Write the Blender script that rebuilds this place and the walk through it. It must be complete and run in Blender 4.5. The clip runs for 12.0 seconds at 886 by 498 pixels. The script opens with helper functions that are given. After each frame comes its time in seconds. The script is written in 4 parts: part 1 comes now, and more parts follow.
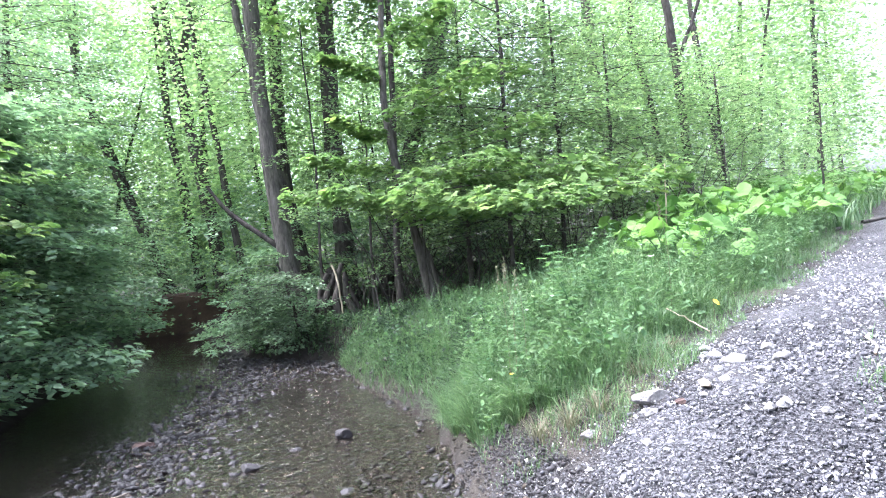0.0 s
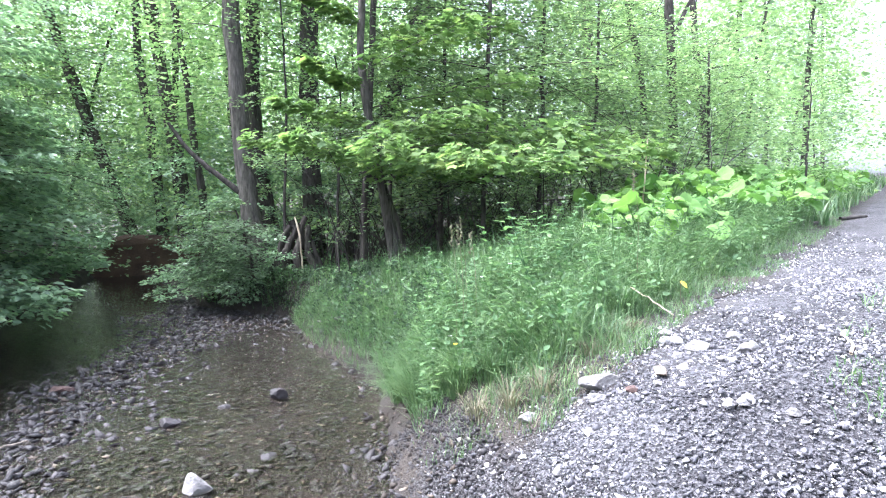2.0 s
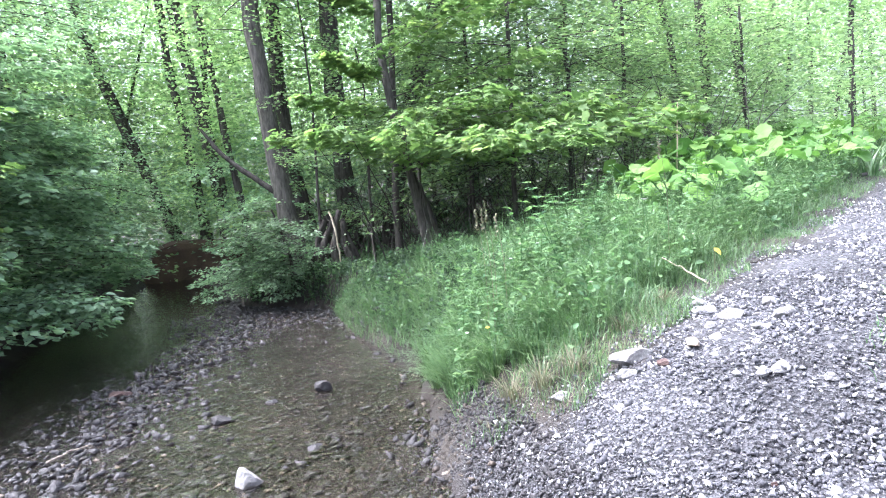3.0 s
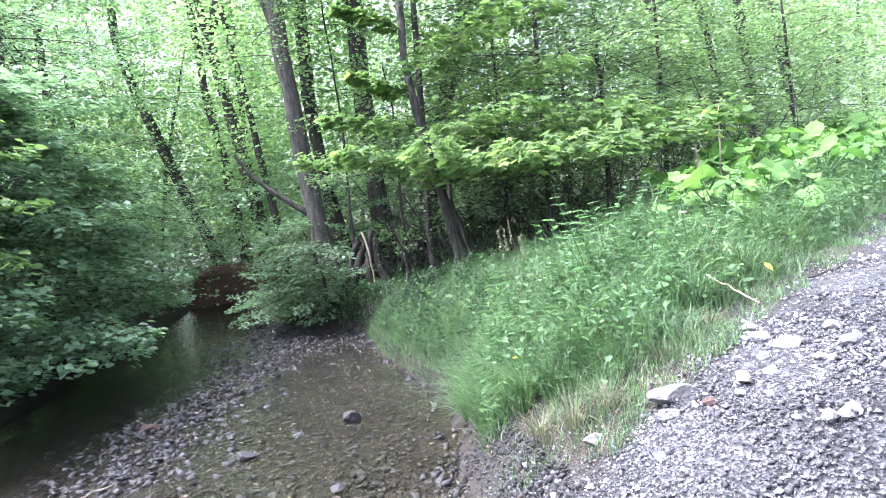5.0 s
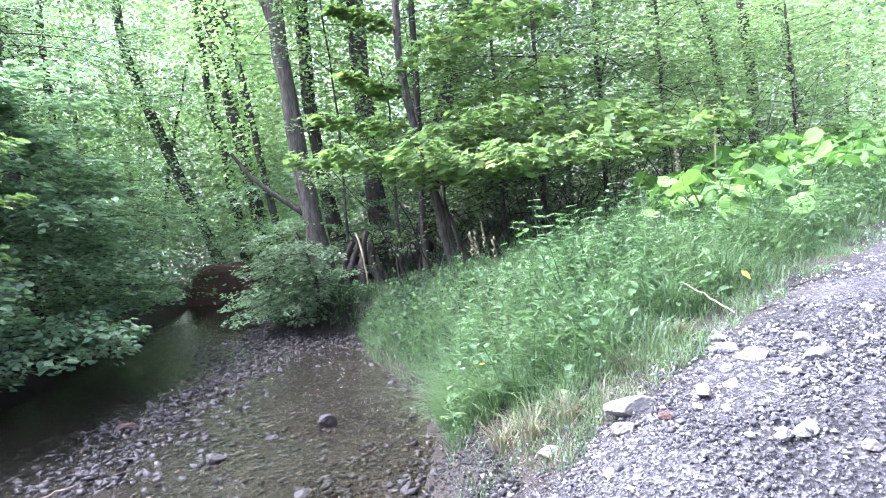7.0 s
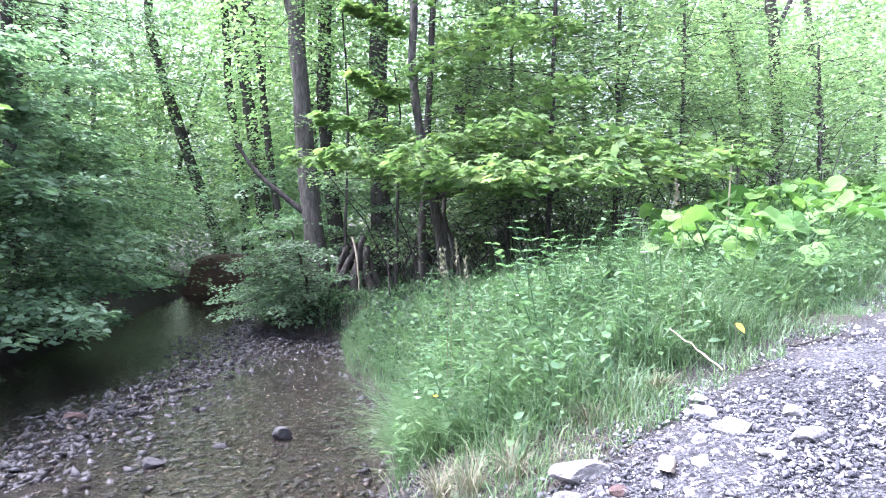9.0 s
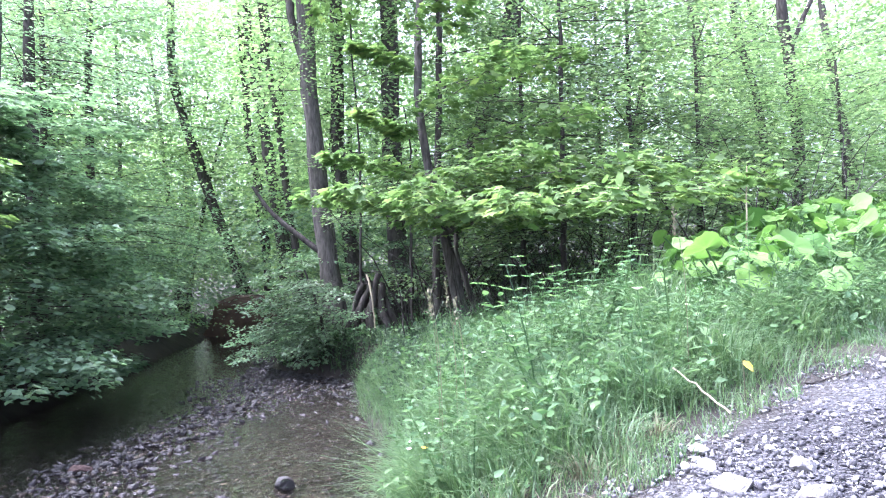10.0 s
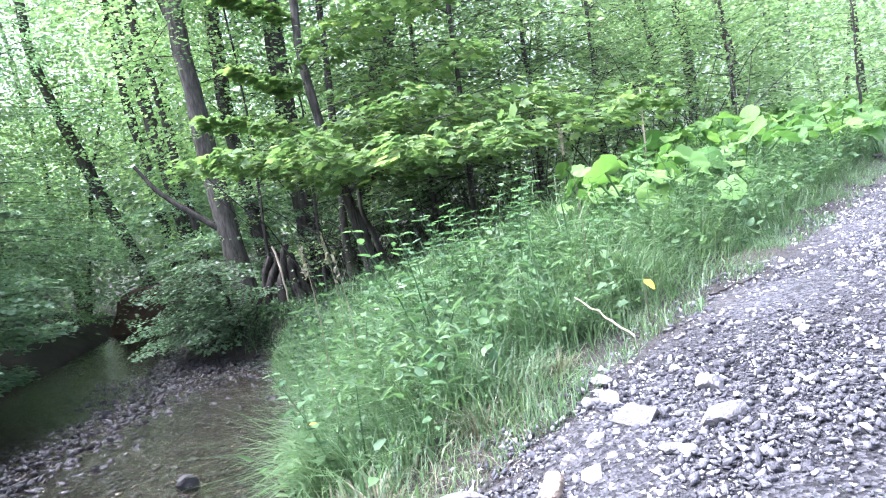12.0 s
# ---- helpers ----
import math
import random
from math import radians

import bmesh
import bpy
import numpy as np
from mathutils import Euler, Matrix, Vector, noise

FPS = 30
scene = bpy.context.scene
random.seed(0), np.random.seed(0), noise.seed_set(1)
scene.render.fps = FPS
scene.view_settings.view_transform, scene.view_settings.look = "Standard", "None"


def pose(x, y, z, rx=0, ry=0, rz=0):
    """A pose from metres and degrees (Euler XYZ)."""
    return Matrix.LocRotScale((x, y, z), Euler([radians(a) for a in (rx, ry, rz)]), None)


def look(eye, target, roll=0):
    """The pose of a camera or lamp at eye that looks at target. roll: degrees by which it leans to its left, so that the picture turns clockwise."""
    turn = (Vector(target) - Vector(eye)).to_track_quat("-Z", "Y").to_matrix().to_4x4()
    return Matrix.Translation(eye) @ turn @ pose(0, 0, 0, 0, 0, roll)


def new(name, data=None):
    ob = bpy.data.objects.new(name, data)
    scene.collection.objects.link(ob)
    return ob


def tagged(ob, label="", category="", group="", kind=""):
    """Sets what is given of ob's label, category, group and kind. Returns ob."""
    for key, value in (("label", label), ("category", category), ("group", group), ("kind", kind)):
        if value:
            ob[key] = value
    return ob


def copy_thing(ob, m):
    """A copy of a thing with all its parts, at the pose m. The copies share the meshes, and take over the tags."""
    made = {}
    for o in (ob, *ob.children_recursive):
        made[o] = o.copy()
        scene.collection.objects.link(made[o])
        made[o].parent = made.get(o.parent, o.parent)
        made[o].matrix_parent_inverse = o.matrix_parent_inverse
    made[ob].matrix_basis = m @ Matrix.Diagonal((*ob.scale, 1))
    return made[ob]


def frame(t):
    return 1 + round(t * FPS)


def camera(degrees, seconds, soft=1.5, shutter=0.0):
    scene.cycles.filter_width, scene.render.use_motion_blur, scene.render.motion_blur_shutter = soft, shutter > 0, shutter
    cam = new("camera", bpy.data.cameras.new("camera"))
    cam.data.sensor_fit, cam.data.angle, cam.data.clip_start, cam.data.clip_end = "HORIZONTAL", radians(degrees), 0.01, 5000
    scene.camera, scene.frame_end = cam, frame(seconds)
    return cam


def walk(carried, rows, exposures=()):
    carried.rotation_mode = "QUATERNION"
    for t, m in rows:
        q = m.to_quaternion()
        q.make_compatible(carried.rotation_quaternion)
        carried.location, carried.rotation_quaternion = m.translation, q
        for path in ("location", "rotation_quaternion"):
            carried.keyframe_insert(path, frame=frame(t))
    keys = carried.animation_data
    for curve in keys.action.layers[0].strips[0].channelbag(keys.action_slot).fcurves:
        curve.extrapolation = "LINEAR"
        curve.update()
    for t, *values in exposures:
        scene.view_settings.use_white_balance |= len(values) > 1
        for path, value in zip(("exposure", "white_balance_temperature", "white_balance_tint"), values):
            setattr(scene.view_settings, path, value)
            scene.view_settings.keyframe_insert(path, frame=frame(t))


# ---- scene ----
cam = camera(74.0, 12.0, 1.1)
EXPOSURE, KELVIN, TINT = 2.45, 5480, 19
# seconds, x, y, z, yaw, pitch, roll
ROWS = [
    (0.0, 0.000, -0.000, 1.900, -0.00, 0.12, 4.63),
    (0.5, 0.021, 0.114, 1.878, 1.48, -0.75, 5.21),
    (1.0, -0.016, 0.069, 1.918, 3.83, -2.12, 7.17),
    (1.5, 0.131, 0.274, 1.905, 1.33, -2.33, 6.50),
    (2.0, 0.222, 0.445, 1.802, -1.90, -3.15, -0.24),
    (2.5, 0.225, 0.410, 1.792, 0.89, -4.50, 4.64),
    (3.0, 0.328, 0.435, 1.820, 1.71, -4.68, 4.41),
    (3.5, 0.338, 0.331, 1.894, 5.36, -4.62, 5.90),
    (3.7, 0.334, 0.326, 1.910, 6.13, -4.25, 5.27),
    (5.3, 0.517, 0.772, 1.862, 5.67, -2.19, 6.83),
    (5.5, 0.552, 0.782, 1.873, 5.21, -1.13, 5.29),
    (6.0, 0.653, 0.861, 1.829, 4.98, -0.73, 4.34),
    (6.5, 0.735, 0.907, 1.826, 4.68, -1.42, 6.07),
    (7.0, 0.711, 0.854, 1.826, 6.49, -2.65, 5.73),
    (7.2, 0.725, 0.901, 1.800, 7.59, -2.88, 4.59),
    (8.8, 0.895, 1.243, 1.795, 7.97, -4.22, -0.46),
    (9.0, 0.948, 1.256, 1.819, 7.93, -1.35, -0.06),
    (9.5, 1.052, 1.294, 1.847, 10.37, -0.08, 0.86),
    (10.0, 1.167, 1.434, 1.868, 10.62, 1.77, 2.08),
    (10.5, 1.218, 1.544, 1.852, 8.45, 2.66, 2.57),
    (11.0, 1.266, 1.619, 1.831, 6.26, 2.45, 3.14),
    (11.5, 1.310, 1.734, 1.787, 4.77, -0.21, 4.92),
    (12.0, 1.357, 1.849, 1.755, 3.27, -2.69, 8.89),
]
walk(cam, [(t, pose(x, y, z, 90 + pitch, roll, yaw)) for t, x, y, z, yaw, pitch, roll in ROWS], [(t, EXPOSURE + e, KELVIN + k, TINT + q) for t, e, k, q in ((0.0, 0.0, 150, -2), (3.0, 0.04, 150, -2), (6.0, 0.14, 50, 2), (9.5, 0.16, -50, 7), (11.0, 0.1, -100, 7), (12.0, 0.0, 0, 2))])

# ---------------------------------------------------------------- light
SUN_HEIGHT, SUN_ROUND = 63.0, 270.0        # degrees above the horizon; degrees clockwise from ahead
world = bpy.data.worlds.new("sky")
scene.world = world
world.use_nodes = True
sky = world.node_tree.nodes.new("ShaderNodeTexSky")
sky.sky_type, sky.sun_disc = "NISHITA", False
sky.sun_elevation, sky.sun_rotation = radians(SUN_HEIGHT), radians(SUN_ROUND)
sky.air_density, sky.dust_density, sky.ozone_density = 0.8, 8.0, 0.6
veil = world.node_tree.nodes.new("ShaderNodeHueSaturation")        # thin high cloud takes the blue out of the sky
veil.inputs["Saturation"].default_value, veil.inputs["Value"].default_value = 0.45, 1.5
world.node_tree.links.new(sky.outputs[0], veil.inputs["Color"])
world.node_tree.links.new(veil.outputs[0], world.node_tree.nodes["Background"].inputs[0])
world.node_tree.nodes["Background"].inputs[1].default_value = 0.15
sun = new("sun", bpy.data.lights.new("sun", "SUN"))
sun.data.energy, sun.data.angle, sun.data.color = 1.1, radians(20), (1.0, 0.96, 0.9)
a, e = radians(SUN_ROUND), radians(SUN_HEIGHT)
sun.matrix_world = look((math.sin(a) * math.cos(e) * 50, math.cos(a) * math.cos(e) * 50, math.sin(e) * 50), (0, 0, 0))

# ---------------------------------------------------------------- plan
BANK = [(0.9, -6.0), (0.75, 0.0), (0.55, 2.2), (0.42, 3.0), (0.05, 4.5), (-0.18, 6.6), (-1.28, 8.7), (-2.1, 10.8), (-4.1, 11.8), (-5.9, 15.5), (-9.0, 20.0), (-14.0, 26.0), (-30.0, 40.0)]
FAR_BANK = [(-5.2, -6.0), (-5.6, 3.0), (-5.9, 7.5), (-7.0, 11.0), (-8.9, 17.0), (-12.0, 22.0), (-17.0, 27.0), (-33.0, 40.0)]
TRACK = [(-0.3, 4.6), (0.3, 4.15), (0.85, 3.5), (1.45, 3.85), (1.95, 4.45), (3.5, 6.0), (9.0, 12.4), (20.0, 25.0), (60.0, 70.0)]


def side(line, x, y):
    """Signed distance to a polyline that runs ahead; positive to its right."""
    best, sign = 1e9, 1.0
    for (ax, ay), (bx, by) in zip(line, line[1:]):
        dx, dy = bx - ax, by - ay
        k = min(1.0, max(0.0, ((x - ax) * dx + (y - ay) * dy) / (dx * dx + dy * dy)))
        d = math.hypot(x - ax - k * dx, y - ay - k * dy)
        if d < best:
            best, sign = d, 1.0 if (x - ax) * dy - (y - ay) * dx > 0 else -1.0
    return best * sign

def bar_edge(y):
    """How far the stony bar reaches out from the near bank."""
    return 3.6 if y < 6.0 else 3.6 - 0.37 * (y - 6.0) if y < 9.0 else max(0.4, 2.5 - 0.62 * (y - 9.0))


def height(x, y):
    s, f = side(BANK, x, y), -side(FAR_BANK, x, y)
    if s > 0:
        h = 1.08 * (1 - math.exp(-s / (0.45 + 0.25 * max(0.0, min(1.0, (y - 3.9) / 1.4))))) + 0.08 * max(0.0, min(s, 70.0) - 1.0)
        near = max(0.0, 3.0 - y)
        h = max(h - 0.3 * near, 0.03 + 0.12 * min(s, 2.0))
        if y > 6.5:                      # the wooded flat beyond the meadow lies low beside the stream
            w = min(1.0, (y - 6.5) / 2.0) * max(0.0, min(1.0, (4.5 + 0.35 * (y - 8) - s) / 2.5))
            h = h * (1 - w) + w * (max(0.45, 0.95 - 0.09 * (y - 9.0)) * (1 - math.exp(-s / 0.4)) + 0.03 * max(0.0, s - 1.0))
        meadow = -side(TRACK, x, y)       # the verge beside the track is a low mound
        return h + 0.45 * math.exp(-((meadow - 2.0) / 1.3) ** 2) * max(0.0, min(1.0, (y - 5.5) / 4.0))
    if f > 0:
        return 0.5 * (1 - math.exp(-f / 0.5)) + 0.16 * min(f, 30.0)
    b = bar_edge(y)                       # a bar of flat stones, with the deeper run beyond it
    bar = 0.05 * math.exp(-((-s - b + 0.7) / 0.8) ** 2)
    return -0.01 - 0.055 * min(1.0, -s / 0.6) + bar - 0.24 * max(0.0, min(1.0, (-s - b) / 0.8)) * min(1.0, -f / 0.5)


# ---------------------------------------------------------------- materials
def mat(name, one, two, scale=4.0, rough=0.8, bump=0.3, fine=40.0, by_piece=0.0, through_light=0.0, metal=0.0, spec=0.5, third=None, patch=0.7, stretch=1.0, third_at=0.0):
    """A surface between two colours: broad patches, fine grain, and a difference from piece to piece."""
    m = bpy.data.materials.new(name)
    m.use_nodes = True
    nt = m.node_tree
    n, link = nt.nodes, nt.links.new
    p = n["Principled BSDF"]
    geo, where = n.new("ShaderNodeNewGeometry"), n.new("ShaderNodeTexCoord")
    info = n.new("ShaderNodeObjectInfo")
    broad, grain = n.new("ShaderNodeTexNoise"), n.new("ShaderNodeTexNoise")
    for tex, s, d in ((broad, scale, 4), (grain, fine, 5)):
        tex.inputs["Scale"].default_value, tex.inputs["Detail"].default_value = s, d
        if stretch != 1.0:
            scaled = n.new("ShaderNodeMapping")
            scaled.inputs["Scale"].default_value = (1, 1, stretch)
            link(geo.outputs["Position"], scaled.inputs["Vector"])
            link(scaled.outputs[0], tex.inputs["Vector"])
        else:
            link(geo.outputs["Position"], tex.inputs["Vector"])
    add = n.new("ShaderNodeMath")
    add.operation = "MULTIPLY_ADD"
    add.inputs[1].default_value = 0.4
    link(grain.outputs[0], add.inputs[0])
    half = n.new("ShaderNodeMath")
    half.operation = "MULTIPLY"
    half.inputs[1].default_value = patch
    link(broad.outputs[0], half.inputs[0])
    link(half.outputs[0], add.inputs[2])
    value = add.outputs[0]
    if by_piece:
        both = n.new("ShaderNodeMath")
        both.operation = "ADD"
        link(geo.outputs["Random Per Island"], both.inputs[0])
        link(info.outputs["Random"], both.inputs[1])
        wrap = n.new("ShaderNodeMath")
        wrap.operation = "FRACT"
        link(both.outputs[0], wrap.inputs[0])
        mixv = n.new("ShaderNodeMix")
        mixv.inputs[0].default_value = by_piece
        link(value, mixv.inputs[2])
        link(wrap.outputs[0], mixv.inputs[3])
        value = mixv.outputs[0]
    ramp = n.new("ShaderNodeValToRGB")
    r = ramp.color_ramp
    low, high = (0.05, 0.8 if third else 0.95) if by_piece > 0.55 else ((0.28, 0.72) if by_piece > 0.4 else (0.3, 0.75))
    r.elements[0].position, r.elements[0].color = low, (*one, 1)
    r.elements[1].position, r.elements[1].color = min(high, third_at - 0.2) if third_at else high, (*two, 1)
    if third:
        el = r.elements.new(third_at or (0.97 if by_piece > 0.55 else 0.82))
        el.color = (*third, 1)
    link(value, ramp.inputs[0])
    link(ramp.outputs[0], p.inputs["Base Color"])
    p.inputs["Roughness"].default_value, p.inputs["Metallic"].default_value = rough, metal
    p.inputs["Specular IOR Level"].default_value = spec
    if bump:
        b = n.new("ShaderNodeBump")
        b.inputs["Strength"].default_value, b.inputs["Distance"].default_value = bump, 0.02
        link(grain.outputs[0], b.inputs["Height"])
        link(b.outputs[0], p.inputs["Normal"])
    if through_light:
        t = n.new("ShaderNodeBsdfTranslucent")
        warm = n.new("ShaderNodeMix")
        warm.data_type, warm.blend_type = "RGBA", "MULTIPLY"
        warm.inputs[0].default_value = 1.0
        warm.inputs[7].default_value = (1.2, 1.3, 0.9, 1)
        link(ramp.outputs[0], warm.inputs[6])
        link(warm.outputs[2], t.inputs[0])
        mix = n.new("ShaderNodeMixShader")
        mix.inputs[0].default_value = through_light
        link(p.outputs[0], mix.inputs[1])
        link(t.outputs[0], mix.inputs[2])
        link(mix.outputs[0], n["Material Output"].inputs[0])
    return m


def leaf_mat(name, one, two, third=None, rough=0.45, share=0.42):
    return mat(name, one, two, 1.1, rough, 0.0, 30.0, 0.5, share, 0.0, 0.5 if rough < 0.5 else 0.25, third)


beech_leaf = leaf_mat("beech_leaf", (0.105, 0.175, 0.11), (0.215, 0.325, 0.2), (0.285, 0.395, 0.215), share=0.52)
wood_leaf = leaf_mat("wood_leaf", (0.092, 0.153, 0.080), (0.189, 0.275, 0.129), (0.255, 0.337, 0.143), share=0.52)
# paler than wood_leaf: bright, hazy light on the crowns is put into the colour
lit_leaf = leaf_mat("lit_leaf", (0.135, 0.224, 0.103), (0.284, 0.398, 0.203), (0.368, 0.469, 0.240), share=0.6)
maple_leaf = leaf_mat("maple_leaf", (0.085, 0.15, 0.056), (0.165, 0.25, 0.09), (0.24, 0.315, 0.1), 0.6, 0.48)
# this dark leaf colour carries the shade of the hollow's bushes
hollow_shade_leaf = leaf_mat("hollow_shade_leaf", (0.050, 0.087, 0.059), (0.087, 0.143, 0.077))
butterbur_leaf = leaf_mat("butterbur_leaf", (0.076, 0.168, 0.045), (0.135, 0.25, 0.062), (0.178, 0.3, 0.08), 0.6, 0.38)
herb_leaf = leaf_mat("herb_leaf", (0.05, 0.106, 0.049), (0.112, 0.194, 0.084), (0.17, 0.255, 0.12), 0.55)
grass_blade = leaf_mat("grass_blade", (0.05, 0.104, 0.046), (0.114, 0.19, 0.08), (0.19, 0.252, 0.124), 0.45, 0.38)
verge_leaf = leaf_mat("verge_leaf", (0.072, 0.13, 0.064), (0.138, 0.22, 0.108), (0.19, 0.275, 0.142), 0.65)
# the canopy's shade over the stream shrub is put into this leaf colour
shaded_hornbeam_leaf = leaf_mat("shaded_hornbeam_leaf", (0.055, 0.095, 0.055), (0.115, 0.18, 0.1), (0.17, 0.245, 0.13))
# shade under the sycamore tiers is put into these dark leaves
shaded_nettle_leaf = leaf_mat("shaded_nettle_leaf", (0.024, 0.046, 0.026), (0.055, 0.092, 0.052), (0.085, 0.13, 0.075), 0.5)
dry_grass = leaf_mat("dry_grass", (0.097, 0.104, 0.065), (0.178, 0.165, 0.114), (0.232, 0.204, 0.156), 0.7, 0.25)
bark = mat("bark", (0.025, 0.0235, 0.021), (0.15, 0.14, 0.125), 14.0, 0.97, 1.0, 38.0, spec=0.12, patch=0.65, stretch=0.22)
dark_bark = mat("dark_bark", (0.014, 0.013, 0.0115), (0.1, 0.092, 0.083), 14.0, 0.97, 1.0, 40.0, spec=0.12, patch=0.65, stretch=0.22)
pale_wood = mat("pale_wood", (0.25, 0.2, 0.14), (0.5, 0.43, 0.33), 6.0, 0.8, 0.4, 60.0)
soil = mat("soil", (0.025, 0.02, 0.014), (0.09, 0.07, 0.045), 1.5, 0.95, 0.8, 30.0)
red_earth = mat("red_earth", (0.03, 0.02, 0.015), (0.095, 0.06, 0.045), 2.5, 0.95, 0.8, 22.0)
stone_grey = mat("stone_grey", (0.06, 0.057, 0.053), (0.25, 0.245, 0.24), 11.0, 0.9, 0.8, 70.0, 0.25, patch=0.9)
pebble_grey = mat("pebble_grey", (0.018, 0.018, 0.0215), (0.11, 0.11, 0.12), 5.0, 0.85, 0.4, 90.0, 0.8, third=(0.42, 0.415, 0.41), third_at=0.88)
drift_wood = mat("drift_wood", (0.05, 0.04, 0.032), (0.2, 0.17, 0.14), 14.0, 0.85, 0.6, 60.0, stretch=0.3)
wet_stone = mat("wet_stone", (0.010, 0.009, 0.010), (0.031, 0.0285, 0.0295), 9.0, 0.7, 0.5, 60.0, 0.7, third=(0.088, 0.084, 0.088))
bed_stone = mat("bed_stone", (0.009, 0.0068, 0.0045), (0.04, 0.029, 0.019), 3.0, 0.7, 0.3, 60.0, 0.85, third=(0.15, 0.128, 0.1))
red_stone = mat("red_stone", (0.018, 0.011, 0.009), (0.058, 0.033, 0.027), 16.0, 0.85, 0.6, 70.0, patch=0.9)
brown_stone = mat("brown_stone", (0.06, 0.048, 0.036), (0.19, 0.155, 0.115), 12.0, 0.9, 0.7, 70.0, patch=0.9)
white_petal = mat("white_petal", (0.6, 0.58, 0.56), (0.8, 0.8, 0.78), 20.0, 0.6, 0.0)
yellow_petal = mat("yellow_petal", (0.7, 0.5, 0.02), (0.85, 0.62, 0.05), 20.0, 0.5, 0.0, through_light=0.3)


def ground_mat():
    """Gravel on the track, dark soil under the trees, mud in the stream bed, by a mask in the mesh."""
    m = bpy.data.materials.new("ground")
    m.use_nodes = True
    nt = m.node_tree
    n, link = nt.nodes, nt.links.new
    p, geo = n["Principled BSDF"], n.new("ShaderNodeNewGeometry")

    def noise_at(s, detail=5):
        x = n.new("ShaderNodeTexNoise")
        x.inputs["Scale"].default_value, x.inputs["Detail"].default_value = s, detail
        link(geo.outputs["Position"], x.inputs["Vector"])
        return x

    def ramp_of(source, *stops):
        r = n.new("ShaderNodeValToRGB")
        r.color_ramp.elements[0].position, r.color_ramp.elements[0].color = stops[0][0], (*stops[0][1], 1)
        r.color_ramp.elements[1].position, r.color_ramp.elements[1].color = stops[1][0], (*stops[1][1], 1)
        link(source, r.inputs[0])
        return r

    cells = n.new("ShaderNodeTexVoronoi")
    cells.inputs["Scale"].default_value = 85.0
    link(geo.outputs["Position"], cells.inputs["Vector"])
    sep = n.new("ShaderNodeSeparateColor")
    link(cells.outputs["Color"], sep.inputs[0])
    stones = ramp_of(sep.outputs[0], (0.25, (0.012, 0.0117, 0.0135)), (1.0, (0.12, 0.12, 0.127)))
    damp = n.new("ShaderNodeMix")
    damp.data_type, damp.blend_type = "RGBA", "MULTIPLY"
    damp.inputs[0].default_value = 1.0
    tone = ramp_of(noise_at(1.3).outputs[0], (0.36, (0.5, 0.48, 0.49)), (0.6, (1.0, 1.0, 1.0)))
    link(stones.outputs[0], damp.inputs[6])
    link(tone.outputs[0], damp.inputs[7])
    earth = ramp_of(noise_at(2.2).outputs[0], (0.3, (0.012, 0.01, 0.008)), (0.75, (0.045, 0.036, 0.026)))
    mud = ramp_of(noise_at(7.0).outputs[0], (0.3, (0.0055, 0.0037, 0.0024)), (0.75, (0.0155, 0.01, 0.0062)))
    gravel, bed = n.new("ShaderNodeAttribute"), n.new("ShaderNodeAttribute")
    gravel.attribute_name, bed.attribute_name = "gravel", "bed"
    one, two = n.new("ShaderNodeMix"), n.new("ShaderNodeMix")
    one.data_type = two.data_type = "RGBA"
    link(gravel.outputs["Fac"], one.inputs[0])
    link(earth.outputs[0], one.inputs[6])
    link(damp.outputs[2], one.inputs[7])
    link(bed.outputs["Fac"], two.inputs[0])
    link(one.outputs[2], two.inputs[6])
    link(mud.outputs[0], two.inputs[7])
    link(two.outputs[2], p.inputs["Base Color"])
    p.inputs["Roughness"].default_value = 0.9
    b = n.new("ShaderNodeBump")
    b.inputs["Strength"].default_value, b.inputs["Distance"].default_value = 0.9, 0.02
    link(cells.outputs["Distance"], b.inputs["Height"])
    link(b.outputs[0], p.inputs["Normal"])
    return m


def water_mat():
    m = bpy.data.materials.new("water")
    m.use_nodes = True
    nt = m.node_tree
    n, link = nt.nodes, nt.links.new
    p, geo = n["Principled BSDF"], n.new("ShaderNodeNewGeometry")
    p.inputs["Base Color"].default_value = (0.86, 0.8, 0.7, 1)
    p.inputs["Transmission Weight"].default_value, p.inputs["IOR"].default_value, p.inputs["Roughness"].default_value = 1.0, 1.33, 0.045
    ripple = n.new("ShaderNodeTexNoise")
    ripple.inputs["Scale"].default_value, ripple.inputs["Detail"].default_value = 9.0, 4.0
    link(geo.outputs["Position"], ripple.inputs["Vector"])
    b = n.new("ShaderNodeBump")
    b.inputs["Strength"].default_value, b.inputs["Distance"].default_value = 0.6, 0.03
    link(ripple.outputs[0], b.inputs["Height"])
    link(b.outputs[0], p.inputs["Normal"])
    return m


# ---------------------------------------------------------------- mesh tools
rng = np.random.default_rng(7)


def mesh_of(name, verts, faces, material, smooth=False):
    """A mesh from arrays: verts (n, 3), faces (m, k)."""
    verts, faces = np.asarray(verts, dtype=np.float32), np.asarray(faces, dtype=np.int32)
    me = bpy.data.meshes.new(name)
    me.vertices.add(len(verts))
    me.vertices.foreach_set("co", verts.ravel())
    me.loops.add(faces.size)
    me.loops.foreach_set("vertex_index", faces.ravel())
    me.polygons.add(len(faces))
    me.polygons.foreach_set("loop_start", np.arange(0, faces.size, faces.shape[1], dtype=np.int32))
    if smooth:
        me.polygons.foreach_set("use_smooth", np.ones(len(faces), dtype=bool))
    me.update(calc_edges=True)
    me.materials.append(material)
    return me


